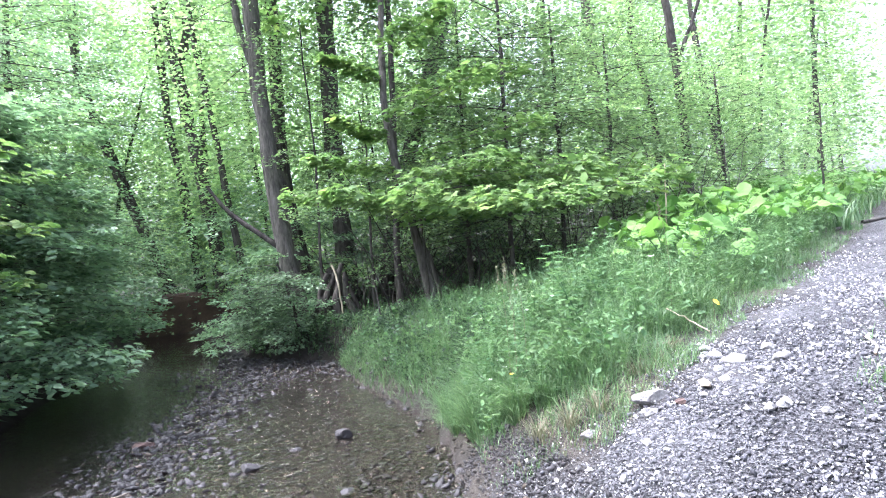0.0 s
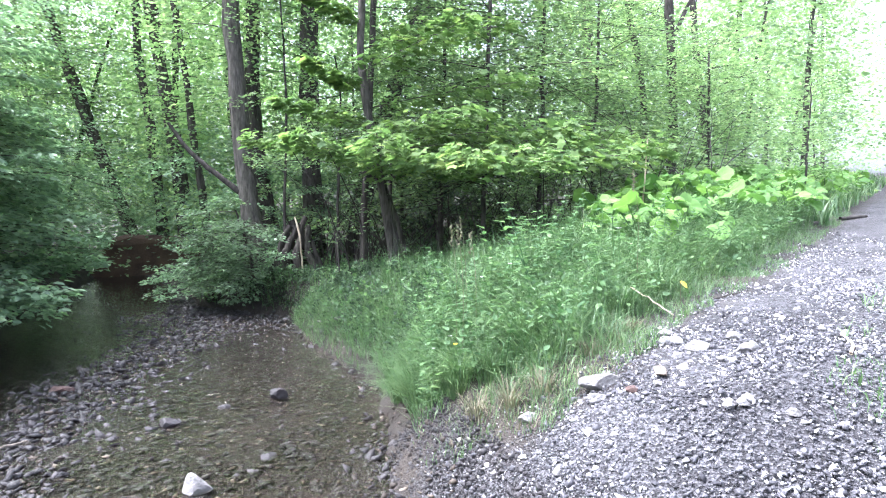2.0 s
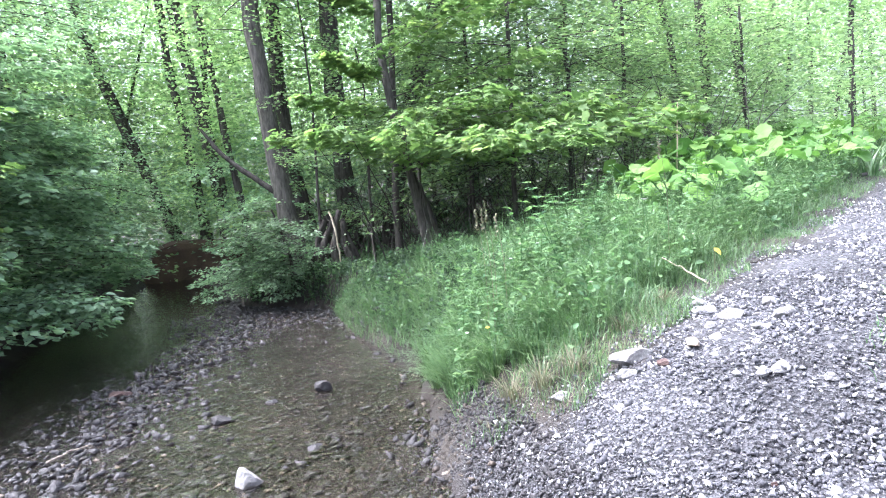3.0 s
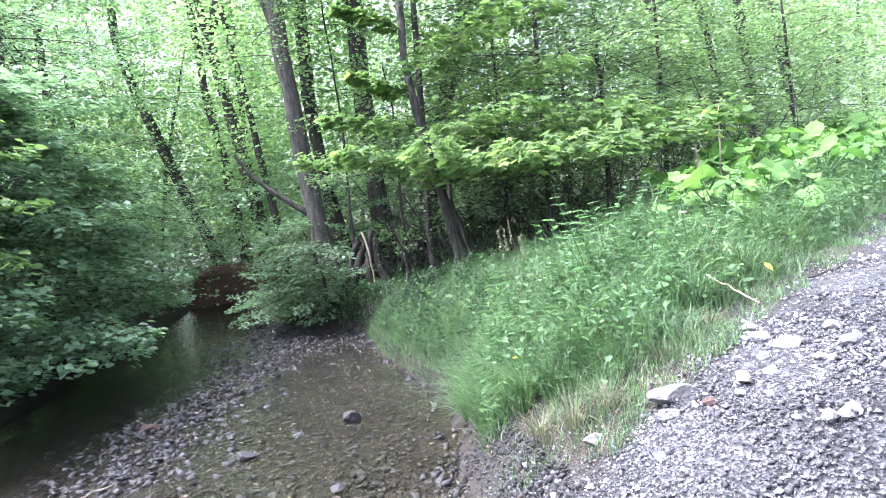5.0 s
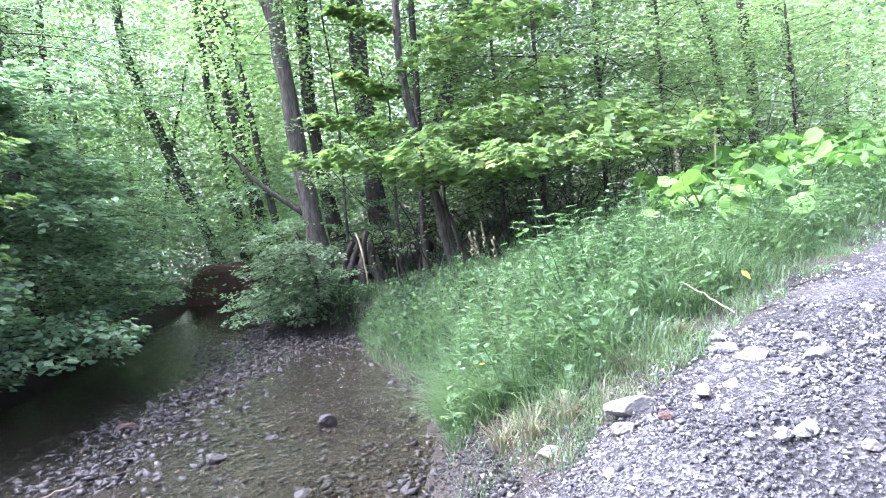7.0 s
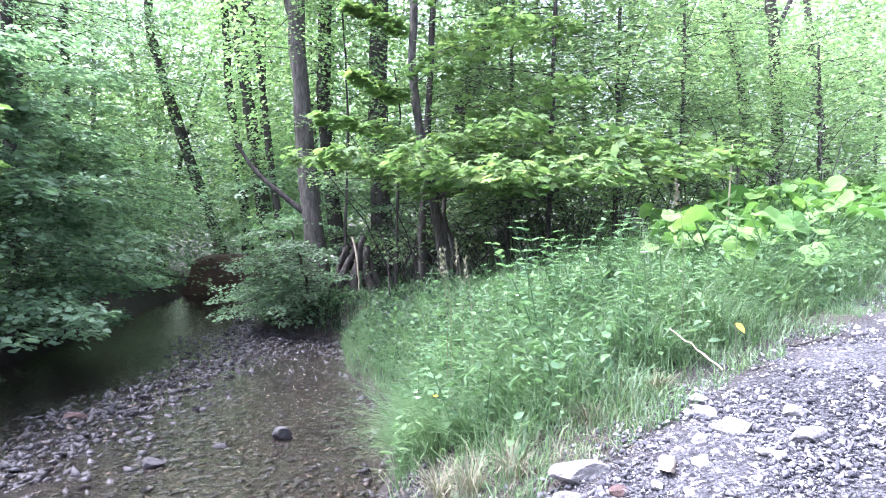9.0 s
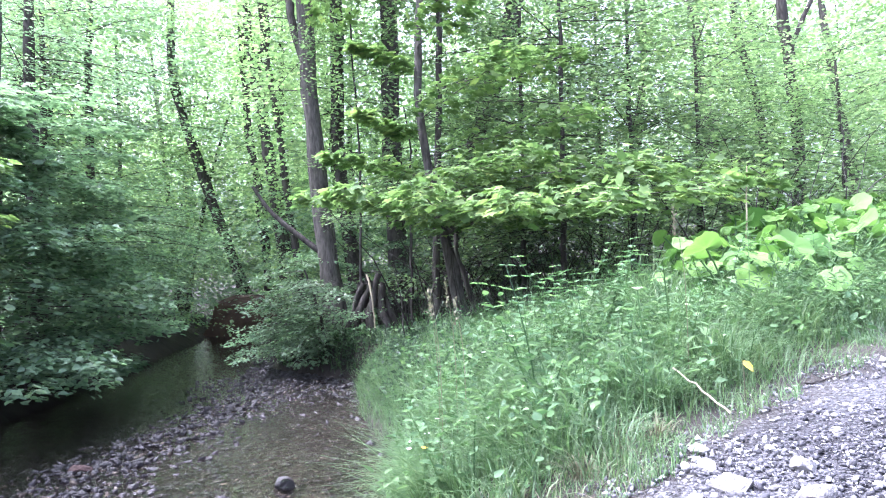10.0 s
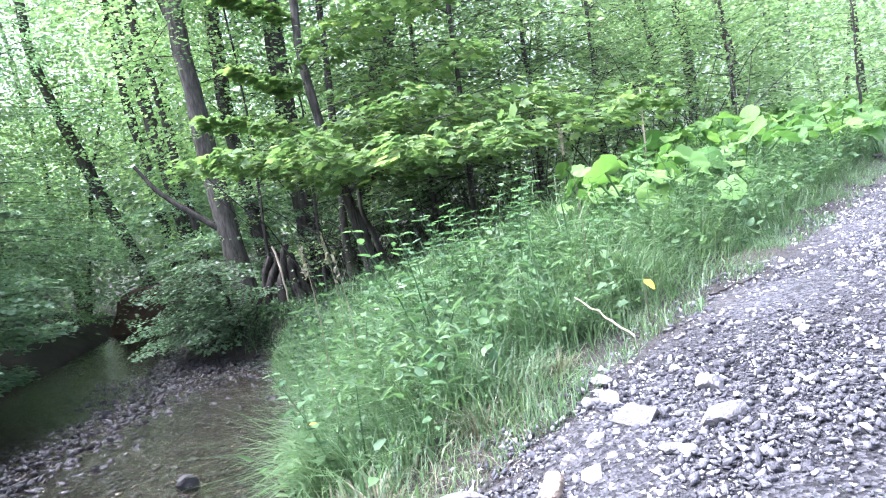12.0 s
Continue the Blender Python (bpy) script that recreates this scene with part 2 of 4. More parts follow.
def part(name, me, parent, label=""):
    ob = new(name, me)
    ob.parent = parent
    return tagged(ob, label)


def thing(name, label, category, at=(0, 0, 0), group="", kind=""):
    ob = new(name)
    ob.matrix_basis = Matrix.Translation(at)
    return tagged(ob, label, category, group, kind)


def unit(v):
    v = np.asarray(v, dtype=float)
    return v / np.maximum(np.linalg.norm(v, axis=-1, keepdims=True), 1e-9)


# leaf outlines: points (along, across, lift) and faces
OVAL = (np.array([(0, 0, 0), (0.35, 0.3, 0.04), (1, 0, -0.06), (0.35, -0.3, 0.04)]), np.array([(0, 2, 1), (0, 3, 2)]))
BROAD = (np.array([(0, 0, 0), (0.28, 0.3, 0.07), (0.68, 0.24, 0.03), (1, 0, -0.1), (0.68, -0.24, 0.03), (0.28, -0.3, 0.07)]),
         np.array([(0, 3, 2), (0, 2, 1), (0, 5, 4), (0, 4, 3)]))
NARROW = (np.array([(0, 0, 0), (0.3, 0.11, 0.1), (0.7, 0.08, 0.06), (1, 0, -0.14), (0.7, -0.08, 0.06), (0.3, -0.11, 0.1)]),
          np.array([(0, 3, 2), (0, 2, 1), (0, 5, 4), (0, 4, 3)]))
LOBED = (np.array([(0, 0, 0), (0.1, 0.42, 0.03), (0.32, 0.28, 0.05), (0.62, 0.52, -0.03), (0.66, 0.2, 0.04), (1.02, 0, -0.1),
                   (0.66, -0.2, 0.04), (0.62, -0.52, -0.03), (0.32, -0.28, 0.05), (0.1, -0.42, 0.03)]),
         np.array([(0, 2, 1), (0, 4, 2), (2, 4, 3), (0, 5, 4), (0, 6, 5), (0, 8, 6), (6, 8, 7), (0, 9, 8)]))


def leaves(pos, along, up, size, shape=OVAL):
    """Arrays of verts and triangles: a leaf of the given outline at each place."""
    a = unit(along)
    s = unit(np.cross(up, a))
    u = np.cross(a, s)
    o, f = shape
    v = pos[:, None, :] + size[:, None, None] * (o[None, :, 0:1] * a[:, None, :] + o[None, :, 1:2] * s[:, None, :] + o[None, :, 2:3] * u[:, None, :])
    return v.reshape(-1, 3), (f[None] + (np.arange(len(pos)) * len(o))[:, None, None]).reshape(-1, 3)


def join(pieces):
    vs, fs, k = [], [], 0
    for v, f in pieces:
        vs.append(v)
        fs.append(f + k)
        k += len(v)
    return np.concatenate(vs), np.concatenate(fs)


def tube(points, radii, sides=8, rough=0.0):
    """A tapered tube along points, its skin a little uneven."""
    p, r = np.asarray(points, dtype=float), np.asarray(radii, dtype=float)
    t = unit(np.gradient(p, axis=0))
    ref = np.array((0.9, 0.3, 0.31))
    x = unit(np.cross(t, ref))
    y = np.cross(t, x)
    w = np.linspace(0, 2 * np.pi, sides, endpoint=False)
    rr = r[:, None] * (1 + rough * rng.normal(size=(len(p), sides)))
    v = p[:, None] + rr[..., None] * (np.cos(w)[None, :, None] * x[:, None] + np.sin(w)[None, :, None] * y[:, None])
    i, j = np.meshgrid(np.arange(len(p) - 1), np.arange(sides), indexing="ij")
    k = (j + 1) % sides
    f = np.stack([i * sides + j, i * sides + k, (i + 1) * sides + k, (i + 1) * sides + j], -1).reshape(-1, 4)
    v = v.reshape(-1, 3)
    top, foot = len(v), len(v) + 1
    v = np.concatenate([v, p[-1:], p[:1]])
    c = np.arange(sides)
    last = (len(p) - 1) * sides
    caps = np.concatenate([np.stack([last + c, last + (c + 1) % sides, c * 0 + top, c * 0 + top], -1), np.stack([(c + 1) % sides, c, c * 0 + foot, c * 0 + foot], -1)])
    return v, np.concatenate([f, f[:0]]), caps


def tube_mesh(name, runs, material, sides=8, rough=0.05):
    """Tubes joined into one mesh. runs: (points, radii)."""
    quads = []
    for pts, rad in runs:
        v, f, caps = tube(pts, rad, sides, rough)
        quads.append((v, f))
    v, f = join(quads)
    return mesh_of(name, v, f, material, True)


def bent(points, steps=14, shake=0.0):
    """A smooth line through points."""
    p = np.asarray(points, dtype=float)
    d = np.concatenate([[0], np.cumsum(np.linalg.norm(np.diff(p, axis=0), axis=1))])
    t = np.linspace(0, d[-1], steps)
    q = np.stack([np.interp(t, d, p[:, k]) for k in range(p.shape[1])], -1)
    for _ in range(2):
        q[1:-1] = (q[:-2] + 2 * q[1:-1] + q[2:]) / 4
    if shake:
        q[1:-1, :3] += rng.normal(size=(steps - 2, 3)) * shake
    return q


def spray(start, way, length, spread, count, size, droop=0.15, tilt=0.3, twigs=9, shape=OVAL, loft=0.0):
    """A flat fan of leaves on side twigs along one bough, as beech and maple hold them. Returns leaf arrays and twig lines."""
    start, d = np.asarray(start, dtype=float), unit(way)
    s = unit(np.cross(d, (0, 0, 1)))
    tj = np.linspace(0.08, 1.0, twigs)
    j, sgn = rng.integers(0, twigs, count), rng.choice((-1.0, 1.0), count)
    v = rng.random(count) ** 0.7
    reach = spread * (1.05 - 0.75 * tj) * (0.7 + 0.6 * rng.random(twigs))
    ang = np.radians(50)
    base = start + d * (length * tj[j])[:, None]
    tw = d * np.cos(ang) + s * (np.sin(ang) * sgn)[:, None]
    pos = base + tw * (reach[j] * v)[:, None]
    r2 = ((pos - start) ** 2).sum(1) / length ** 2
    pos[:, 2] -= droop * length * r2
    pos += rng.normal(size=pos.shape) * (0.03 * spread + 0.2 * size) * (1, 1, 0.8)
    pos[:, 2] += loft * length * rng.normal(size=count)
    side2 = rng.choice((-1.0, 1.0), count)
    along = tw + np.cross(tw, (0, 0, 1)) * (side2 * (0.5 + 0.5 * rng.random(count)))[:, None]
    along[:, 2] -= 0.15 + 0.25 * rng.random(count)
    up = np.array((0, 0, 1.0)) + rng.normal(size=(count, 3)) * tilt
    lv = leaves(pos, along, up, size * (0.65 + 0.7 * rng.random(count)), shape)
    lines = []
    end = start + d * length
    main = np.linspace(start, end, 6)
    main[:, 2] -= droop * length * np.linspace(0, 1, 6) ** 2
    lines.append((main, np.linspace(0.007, 0.002, 6) * (length ** 0.7)))
    for q in range(0, twigs, 2):
        for g in (-1, 1):
            b0 = start + d * length * tj[q]
            e0 = b0 + (d * np.cos(ang) + s * np.sin(ang) * g) * reach[q]
            ln = np.linspace(b0, e0, 3)
            ln[:, 2] -= droop * length * ((ln - start) ** 2).sum(1) / length ** 2
            lines.append((ln, np.linspace(0.003, 0.0015, 3)))
    return lv, lines


def tree(name, label, stems, boughs, leaf, bark_of=bark, size=0.09, shape=OVAL, sides=10, group="", category="tree", twigs_too=True, at=None, loft=None):
    """A tree: stems as (points, radius at foot, radius at top); boughs as (start, way, length, spread, leaves)."""
    foot = np.asarray(stems[0][0][0], dtype=float) if at is None else np.asarray(at, dtype=float)
    root = thing(name, label, category, foot, group)
    for k, (pts, r0, r1) in enumerate(stems):
        line = bent(pts, 16, 0.012)
        rad = np.linspace(r0, r1, len(line)) * (1 + 0.08 * rng.normal(size=len(line)))
        if k == 0:
            rad[0] *= 1.5
            rad[1] *= 1.18
        part("trunk" if k == 0 else "limb", tube_mesh("trunk", [(line - foot, rad)], bark_of, sides, 0.05), root)
    clouds, lines = [], []
    if loft is None:
        loft = 0.19 if leaf is lit_leaf else 0.06 if leaf is wood_leaf else 0.02
    for b in boughs:
        lv, ln = spray(*b[:5], size, b[5] if len(b) > 5 else 0.15, 1.0 if leaf is lit_leaf else 0.32 + 2.5 * loft, 9, shape, loft)
        clouds.append(lv)
        lines += ln
    if clouds:
        v, f = join(clouds)
        part("crown", mesh_of("crown", v - foot, f, leaf), root)
        if twigs_too:
            tagged(part("branchwork", tube_mesh("branchwork", [(p - foot, r) for p, r in lines], bark_of, 3, 0.0), root), kind="stuff")
    return root


def around(axis, low, high, count, reach, leaves_each, spread=0.6, rise=0.15, droop=0.15, gap=0.0, back=0.0):
    """Boughs round a stem, between two heights. axis: points of the stem. back: up to this height most grow away from the open side."""
    p = np.asarray(axis, dtype=float)
    out = []
    for k in range(count):
        z = low + (high - low) * (k + rng.random()) / count
        x, y = (np.interp(z, p[:, 2], p[:, c]) for c in (0, 1))
        w = rng.random() * 2 * np.pi
        l = reach * (0.5 + 0.7 * rng.random())
        o = gap * rng.random()
        if back and z < back and math.sin(w) < 0.25 and rng.random() < 0.88:
            w = abs(w if w < math.pi else 2 * math.pi - w)
        d = np.array((math.cos(w), math.sin(w), rise + 0.2 * rng.normal()))
        out.append((np.array((x, y, z)) + d * o, d, l, l * spread, int(leaves_each * l / reach), droop))
    return out


# ---------------------------------------------------------------- ground and water
def steps(low, high, fine, reach, grow=1.25):
    """Grid lines: even between low and high, ever wider out to reach."""
    mid = list(np.arange(low, high, fine))
    a, b, s = [low], [mid[-1]], fine
    while b[-1] < reach:
        s *= grow
        a.append(a[-1] - s)
        b.append(b[-1] + s)
    return np.array(a[:0:-1] + mid + b[1:])


def build_ground():
    xs, ys = steps(-9.0, 10.0, 0.11, 700), steps(0.8, 17.0, 0.11, 700)
    X, Y = np.meshgrid(xs, ys)
    Z, G, B = np.zeros_like(X), np.zeros_like(X), np.zeros_like(X)
    for i in range(X.shape[0]):
        for j in range(X.shape[1]):
            x, y = X[i, j], Y[i, j]
            h = height(x, y)
            r = noise.noise((x * 1.7, y * 1.7, 0.3)) * 0.025 + noise.noise((x * 6, y * 6, 1.3)) * 0.012
            Z[i, j] = h + r * (1.0 if abs(h) < 6 else 0.0)
            B[i, j] = max(0.0, min(1.0, 0.5 - h * 12))
            edge = side(TRACK, x, y) + 0.12 * noise.noise((x * 3, y * 3, 5.0))
            G[i, j] = max(0.0, min(1.0, 0.35 + (edge - 0.12) * 4)) if edge < 4.5 + 0.3 * noise.noise((x, y, 8.0)) else 0.0
            if y < 4.2 and x < 1.2 and h < 0.5:
                G[i, j] = max(G[i, j], min(0.8, h * 2.5))
    n = X.shape[1]
    v = np.stack([X.ravel(), Y.ravel(), Z.ravel()], -1)
    i, j = np.meshgrid(np.arange(X.shape[0] - 1), np.arange(n - 1), indexing="ij")
    k = (i * n + j).ravel()
    me = mesh_of("ground", v, np.stack([k, k + 1, k + n + 1, k + n], -1), ground_mat(), True)
    for name, values in (("gravel", G), ("bed", B)):
        me.attributes.new(name, "FLOAT", "POINT").data.foreach_set("value", values.ravel().astype(np.float32))
    return tagged(new("ground", me), "sloping woodland ground with a grey gravel track", "ground", kind="structure")


ground = build_ground()
wx, wy = np.meshgrid(np.linspace(-40, 1.2, 60), np.linspace(-12, 45, 80))
wi, wj = np.meshgrid(np.arange(79), np.arange(59), indexing="ij")
wk = (wi * 60 + wj).ravel()
water = new("water", mesh_of("water", np.stack([wx.ravel(), wy.ravel(), wx.ravel() * 0], -1), np.stack([wk, wk + 1, wk + 61, wk + 60], -1), water_mat(), True))
water.visible_shadow = False
tagged(water, "shallow brown clear stream water over stones", "water", kind="structure")

# ---------------------------------------------------------------- stones
ICO_V = unit(np.array([(0, 1, 1.618), (0, -1, 1.618), (0, 1, -1.618), (0, -1, -1.618), (1, 1.618, 0), (-1, 1.618, 0), (1, -1.618, 0), (-1, -1.618, 0), (1.618, 0, 1), (-1.618, 0, 1), (1.618, 0, -1), (-1.618, 0, -1)]))
ICO_F = np.array([(a, b, c) for a in range(12) for b in range(12) for c in range(12) if a < b and a < c and b != c
                  and all(abs(np.linalg.norm(ICO_V[p] - ICO_V[q]) - 1.0515) < 0.01 for p, q in ((a, b), (b, c), (a, c)))
                  and np.dot(np.cross(ICO_V[b] - ICO_V[a], ICO_V[c] - ICO_V[a]), ICO_V[a]) > 0])


def turns(n, tilt):
    """Random turns about z with a little tilt, as matrices."""
    w, a, b = rng.random(n) * 6.283, rng.normal(size=n) * tilt, rng.normal(size=n) * tilt
    m = np.zeros((n, 3, 3))
    c, s = np.cos(w), np.sin(w)
    m[:, 0, 0], m[:, 0, 1], m[:, 1, 0], m[:, 1, 1], m[:, 2, 2] = c, -s, s, c, 1
    t = np.zeros((n, 3, 3))
    t[:, 0, 0] = t[:, 1, 1] = t[:, 2, 2] = 1
    t[:, 0, 2], t[:, 1, 2], t[:, 2, 0], t[:, 2, 1] = a, b, -a, -b
    return t @ m


def pebbles(pos, size, flat=(0.35, 0.75), tilt=0.25):
    n = len(pos)
    sh = ICO_V[None] * (1 + 0.22 * rng.normal(size=(n, 12, 1)))
    sh = sh * np.stack([np.ones(n), 0.55 + 0.4 * rng.random(n), flat[0] + (flat[1] - flat[0]) * rng.random(n)], -1)[:, None]
    sh = np.einsum("nij,nkj->nki", turns(n, tilt), sh) * (size * 0.5)[:, None, None]
    return (sh + pos[:, None]).reshape(-1, 3), (ICO_F[None] + (np.arange(n) * 12)[:, None, None]).reshape(-1, 3)


def chips(pos, size, flat=(0.35, 0.75), tilt=0.3):
    """Sharp-edged bits of crushed stone."""
    n = len(pos)
    o = np.array([(1, 0.2, 0), (-0.2, 1, 0), (-1, -0.2, 0), (0.2, -1, 0), (0.15, 0, 1), (0, 0.1, -1)], dtype=float)
    f = np.array([(0, 1, 4), (1, 2, 4), (2, 3, 4), (3, 0, 4), (1, 0, 5), (2, 1, 5), (3, 2, 5), (0, 3, 5)])
    sh = o[None] + 0.3 * rng.normal(size=(n, 6, 3))
    sh = sh * np.stack([np.ones(n), 0.55 + 0.4 * rng.random(n), flat[0] + (flat[1] - flat[0]) * rng.random(n)], -1)[:, None]
    sh = np.einsum("nij,nkj->nki", turns(n, tilt), sh) * (size * 0.5)[:, None, None]
    return (sh + pos[:, None]).reshape(-1, 3), (f[None] + (np.arange(n) * 6)[:, None, None]).reshape(-1, 3)


def rock_mesh(name, size, material, seed, cut=0.5):
    """One weathered angular stone."""
    r = random.Random(seed)
    bm = bmesh.new()
    bmesh.ops.create_icosphere(bm, subdivisions=3, radius=0.5)
    planes = [(Vector((r.gauss(0, 1), r.gauss(0, 1), r.gauss(0, 0.8))).normalized(), r.uniform(0.22, 0.4)) for _ in range(13)]
    for v in bm.verts:
        for nrm, d in planes:
            over = v.co.dot(nrm) - d
            if over > 0:
                v.co -= nrm * over * 0.98
        v.co += v.co.normalized() * 0.03 * noise.noise(v.co * 5 + Vector((seed, 0, 0)))
        v.co = Vector((v.co.x * size[0], v.co.y * size[1], v.co.z * size[2]))
    me = bpy.data.meshes.new(name)
    bm.to_mesh(me)
    bm.free()
    me.materials.append(material)
    return me


def rock(x, y, size, material, label, seed, turn=0.0, sink=0.25, group="", tilt=(0, 0)):
    z = max(height(x, y), -0.02)
    ob = new("rock", rock_mesh("rock", [q * 1.35 for q in size], material, seed))
    ob.matrix_basis = pose(x, y, z + size[2] * (0.4 - sink), tilt[0], tilt[1], turn)
    return tagged(ob, label, "rock", group)


rock(1.17, 3.50, (0.2, 0.13, 0.08), stone_grey, "flat pale grey broken rock at the edge of the gravel", 3, 20)
rock(1.10, 3.35, (0.1, 0.085, 0.07), stone_grey, "small pale rock on the gravel beside a flat one", 8, 50)
rock(1.74, 3.62, (0.15, 0.09, 0.075), stone_grey, "rounded pale grey rock half sunk in gravel", 11, -25)
rock(2.01, 3.72, (0.085, 0.07, 0.06), stone_grey, "small whitish angular rock on the gravel track", 14, 10)
rock(1.95, 3.49, (0.16, 0.06, 0.055), stone_grey, "long slanted grey rock on the gravel track", 17, 35)
rock(1.45, 3.43, (0.055, 0.16, 0.05), brown_stone, "long brown rock lying in the gravel", 21, -12)
rock(0.79, 3.54, (0.13, 0.08, 0.05), stone_grey, "flat grey rock at the foot of the grass", 23, 15)
rock(1.56, 3.39, (0.08, 0.065, 0.055), stone_grey, "pale angular stone among the gravel", 25, 60)
rock(1.64, 2.94, (0.11, 0.06, 0.04), stone_grey, "flat pale stone on the gravel track", 27, 30)
rock(1.57, 2.94, (0.07, 0.05, 0.04), stone_grey, "small angular whitish stone on the gravel track", 29, 40)
rock(-3.47, 6.5, (0.19, 0.12, 0.11), red_stone, "reddish brown rock on the stream bar", 31, 20, 0.15)
rock(-1.26, 4.27, (0.2, 0.15, 0.14), stone_grey, "white angular rock standing in shallow water", 33, -20, 0.1)
rock(-1.97, 5.51, (0.2, 0.14, 0.08), wet_stone, "flat dark wet rock in the shallow stream", 35, 15, 0.1)
rock(-1.23, 6.26, (0.2, 0.16, 0.12), wet_stone, "bluish grey wet rock in the shallow stream", 37, -30, 0.1)
rock(1.35, 2.45, (0.025, 0.02, 0.015), red_stone, "small red stone lying on the gravel", 39, 0)
for x, y, q in ((1.72, 4.0, 0.09), (1.70, 3.83, 0.1), (1.64, 3.84, 0.07), (1.63, 3.45, 0.05), (1.77, 3.40, 0.07), (1.81, 3.36, 0.06), (1.60, 3.56, 0.08), (1.52, 3.52, 0.06), (1.86, 3.58, 0.05), (1.40, 3.30, 0.06)):
    rock(x, y, (q, q * 0.6, q * 0.5), stone_grey, "pale broken stone lying at the track edge", 50 + int(q * 100), x * 700 % 360, 0.25, "broken stones at the track edge")
rock(1.28, 3.31, (0.06, 0.07, 0.03), red_stone, "thin reddish stone beside a pale rock", 41, 40)
for k in range(110):
    x, y = rng.uniform(0.3, 4.2), 2.0 + 4.5 * rng.random() ** 1.3
    if side(TRACK, x, y) > 0.1:
        s = 0.028 + 0.035 * rng.random() ** 2
        rock(x, y, (s, s * rng.uniform(0.6, 0.9), s * rng.uniform(0.4, 0.7)), stone_grey, "loose pale stone on the gravel track", 100 + k % 9, rng.uniform(0, 360), 0.3, "loose stones on the track")
for k in range(125):
    y = rng.uniform(3.2, 11.5)
    u = min(abs(rng.normal(bar_edge(y) - 0.8, 0.7)) + 0.1, bar_edge(y) + 0.1)
    x = float(np.interp(y, [b[1] for b in BANK], [b[0] for b in BANK])) - u
    s = 0.06 + 0.08 * rng.random() ** 2
    rock(x, y, (s, s * rng.uniform(0.5, 0.9), s * rng.uniform(0.2, 0.45)), wet_stone, "flat dark slaty stone on the stream bar", 200 + k % 9, rng.uniform(0, 360), 0.2, "flat stones on the stream bar", (rng.normal() * 9, rng.normal() * 9))


def scatter(count, inside, box, lift, size, flat, tilt, name, material, label, category, sharp=False, power=1.5):
    """Small stones past counting, strewn where inside(x, y) allows."""
    pos, big = [], []
    while len(pos) < count:
        x, y = box[0] + (box[2] - box[0]) * rng.random(), box[1] + (box[3] - box[1]) * rng.random() ** power
        if rng.random() < inside(x, y):
            s = size[0] + (size[1] - size[0]) * rng.random() ** 3
            pos.append((x, y, height(x, y) + lift * s))
            big.append(s)
    v, f = (chips if sharp else pebbles)(np.array(pos), np.array(big), flat, tilt)
    return tagged(new(name, mesh_of(name, v, f, material)), label, category, kind="stuff")


def on_track(x, y):
    s = side(TRACK, x, y)
    return 0.0 if s < -0.1 or height(x, y) < 0.02 or x > 1.9 + 0.75 * (y - 0.7) else max(0.25, min(1.0, 0.6 + 1.2 * noise.noise((x * 1.6, y * 1.6, 2.0)))) * max(0.3, min(1.0, 0.3 + s / 0.6))


def on_bar(x, y):
    s = -side(BANK, x, y)
    b = bar_edge(y)
    return 0.0 if s < 0 or s > b + 0.4 or side(FAR_BANK, x, y) < 0 else 0.3 + 0.7 * math.exp(-((s - b + 0.8) / 0.85) ** 2)


def in_shallows(x, y):
    s = -side(BANK, x, y)
    return 0.0 if s < -0.25 or side(FAR_BANK, x, y) < 0 else (1.0 if s < bar_edge(y) else 0.15)


scatter(46000, on_track, (-0.2, 1.7, 5.0, 8.0), 0.2, (0.008, 0.026), (0.35, 0.85), 0.5, "gravel", pebble_grey, "fine grey and whitish crushed gravel", "gravel", True, 1.7)
scatter(11000, on_track, (-0.2, 1.7, 6.5, 10.0), 0.15, (0.016, 0.042), (0.35, 0.75), 0.4, "coarse_gravel", pebble_grey, "coarser pale broken stones among the gravel", "gravel", True, 1.6)
scatter(13500, on_bar, (-6.0, 2.5, 0.6, 13.0), 0.25, (0.025, 0.115), (0.18, 0.5), 0.4, "stream_stones", wet_stone, "dark wet slaty stones heaped along the stream", "stones", True)
scatter(11000, in_shallows, (-5.0, 2.2, 0.4, 11.0), 0.3, (0.015, 0.075), (0.3, 0.6), 0.3, "bed_stones", bed_stone, "small brown and pale stones under shallow water", "stones", True)
scatter(9000, lambda x, y: 1.0 if -0.5 < side(BANK, x, y) < 0.35 else 0.0, (-0.4, 1.6, 1.3, 5.0), 0.25, (0.014, 0.048), (0.35, 0.7), 0.5, "wet_gravel", wet_stone, "dark wet gravel along the water line", "gravel", True, 1.0)
for k in range(34):
    y = rng.uniform(7.5, 13.0)
    x = float(np.interp(y, [b[1] for b in BANK], [b[0] for b in BANK])) + rng.normal() * 0.16
    s = rng.uniform(0.07, 0.18)
    rock(x, y, (s, s * rng.uniform(0.5, 0.9), s * rng.uniform(0.25, 0.5)), wet_stone, "dark damp rock at the foot of the bank", 300 + k % 7, rng.uniform(0, 360), 0.25, "rocks at the foot of the bank")


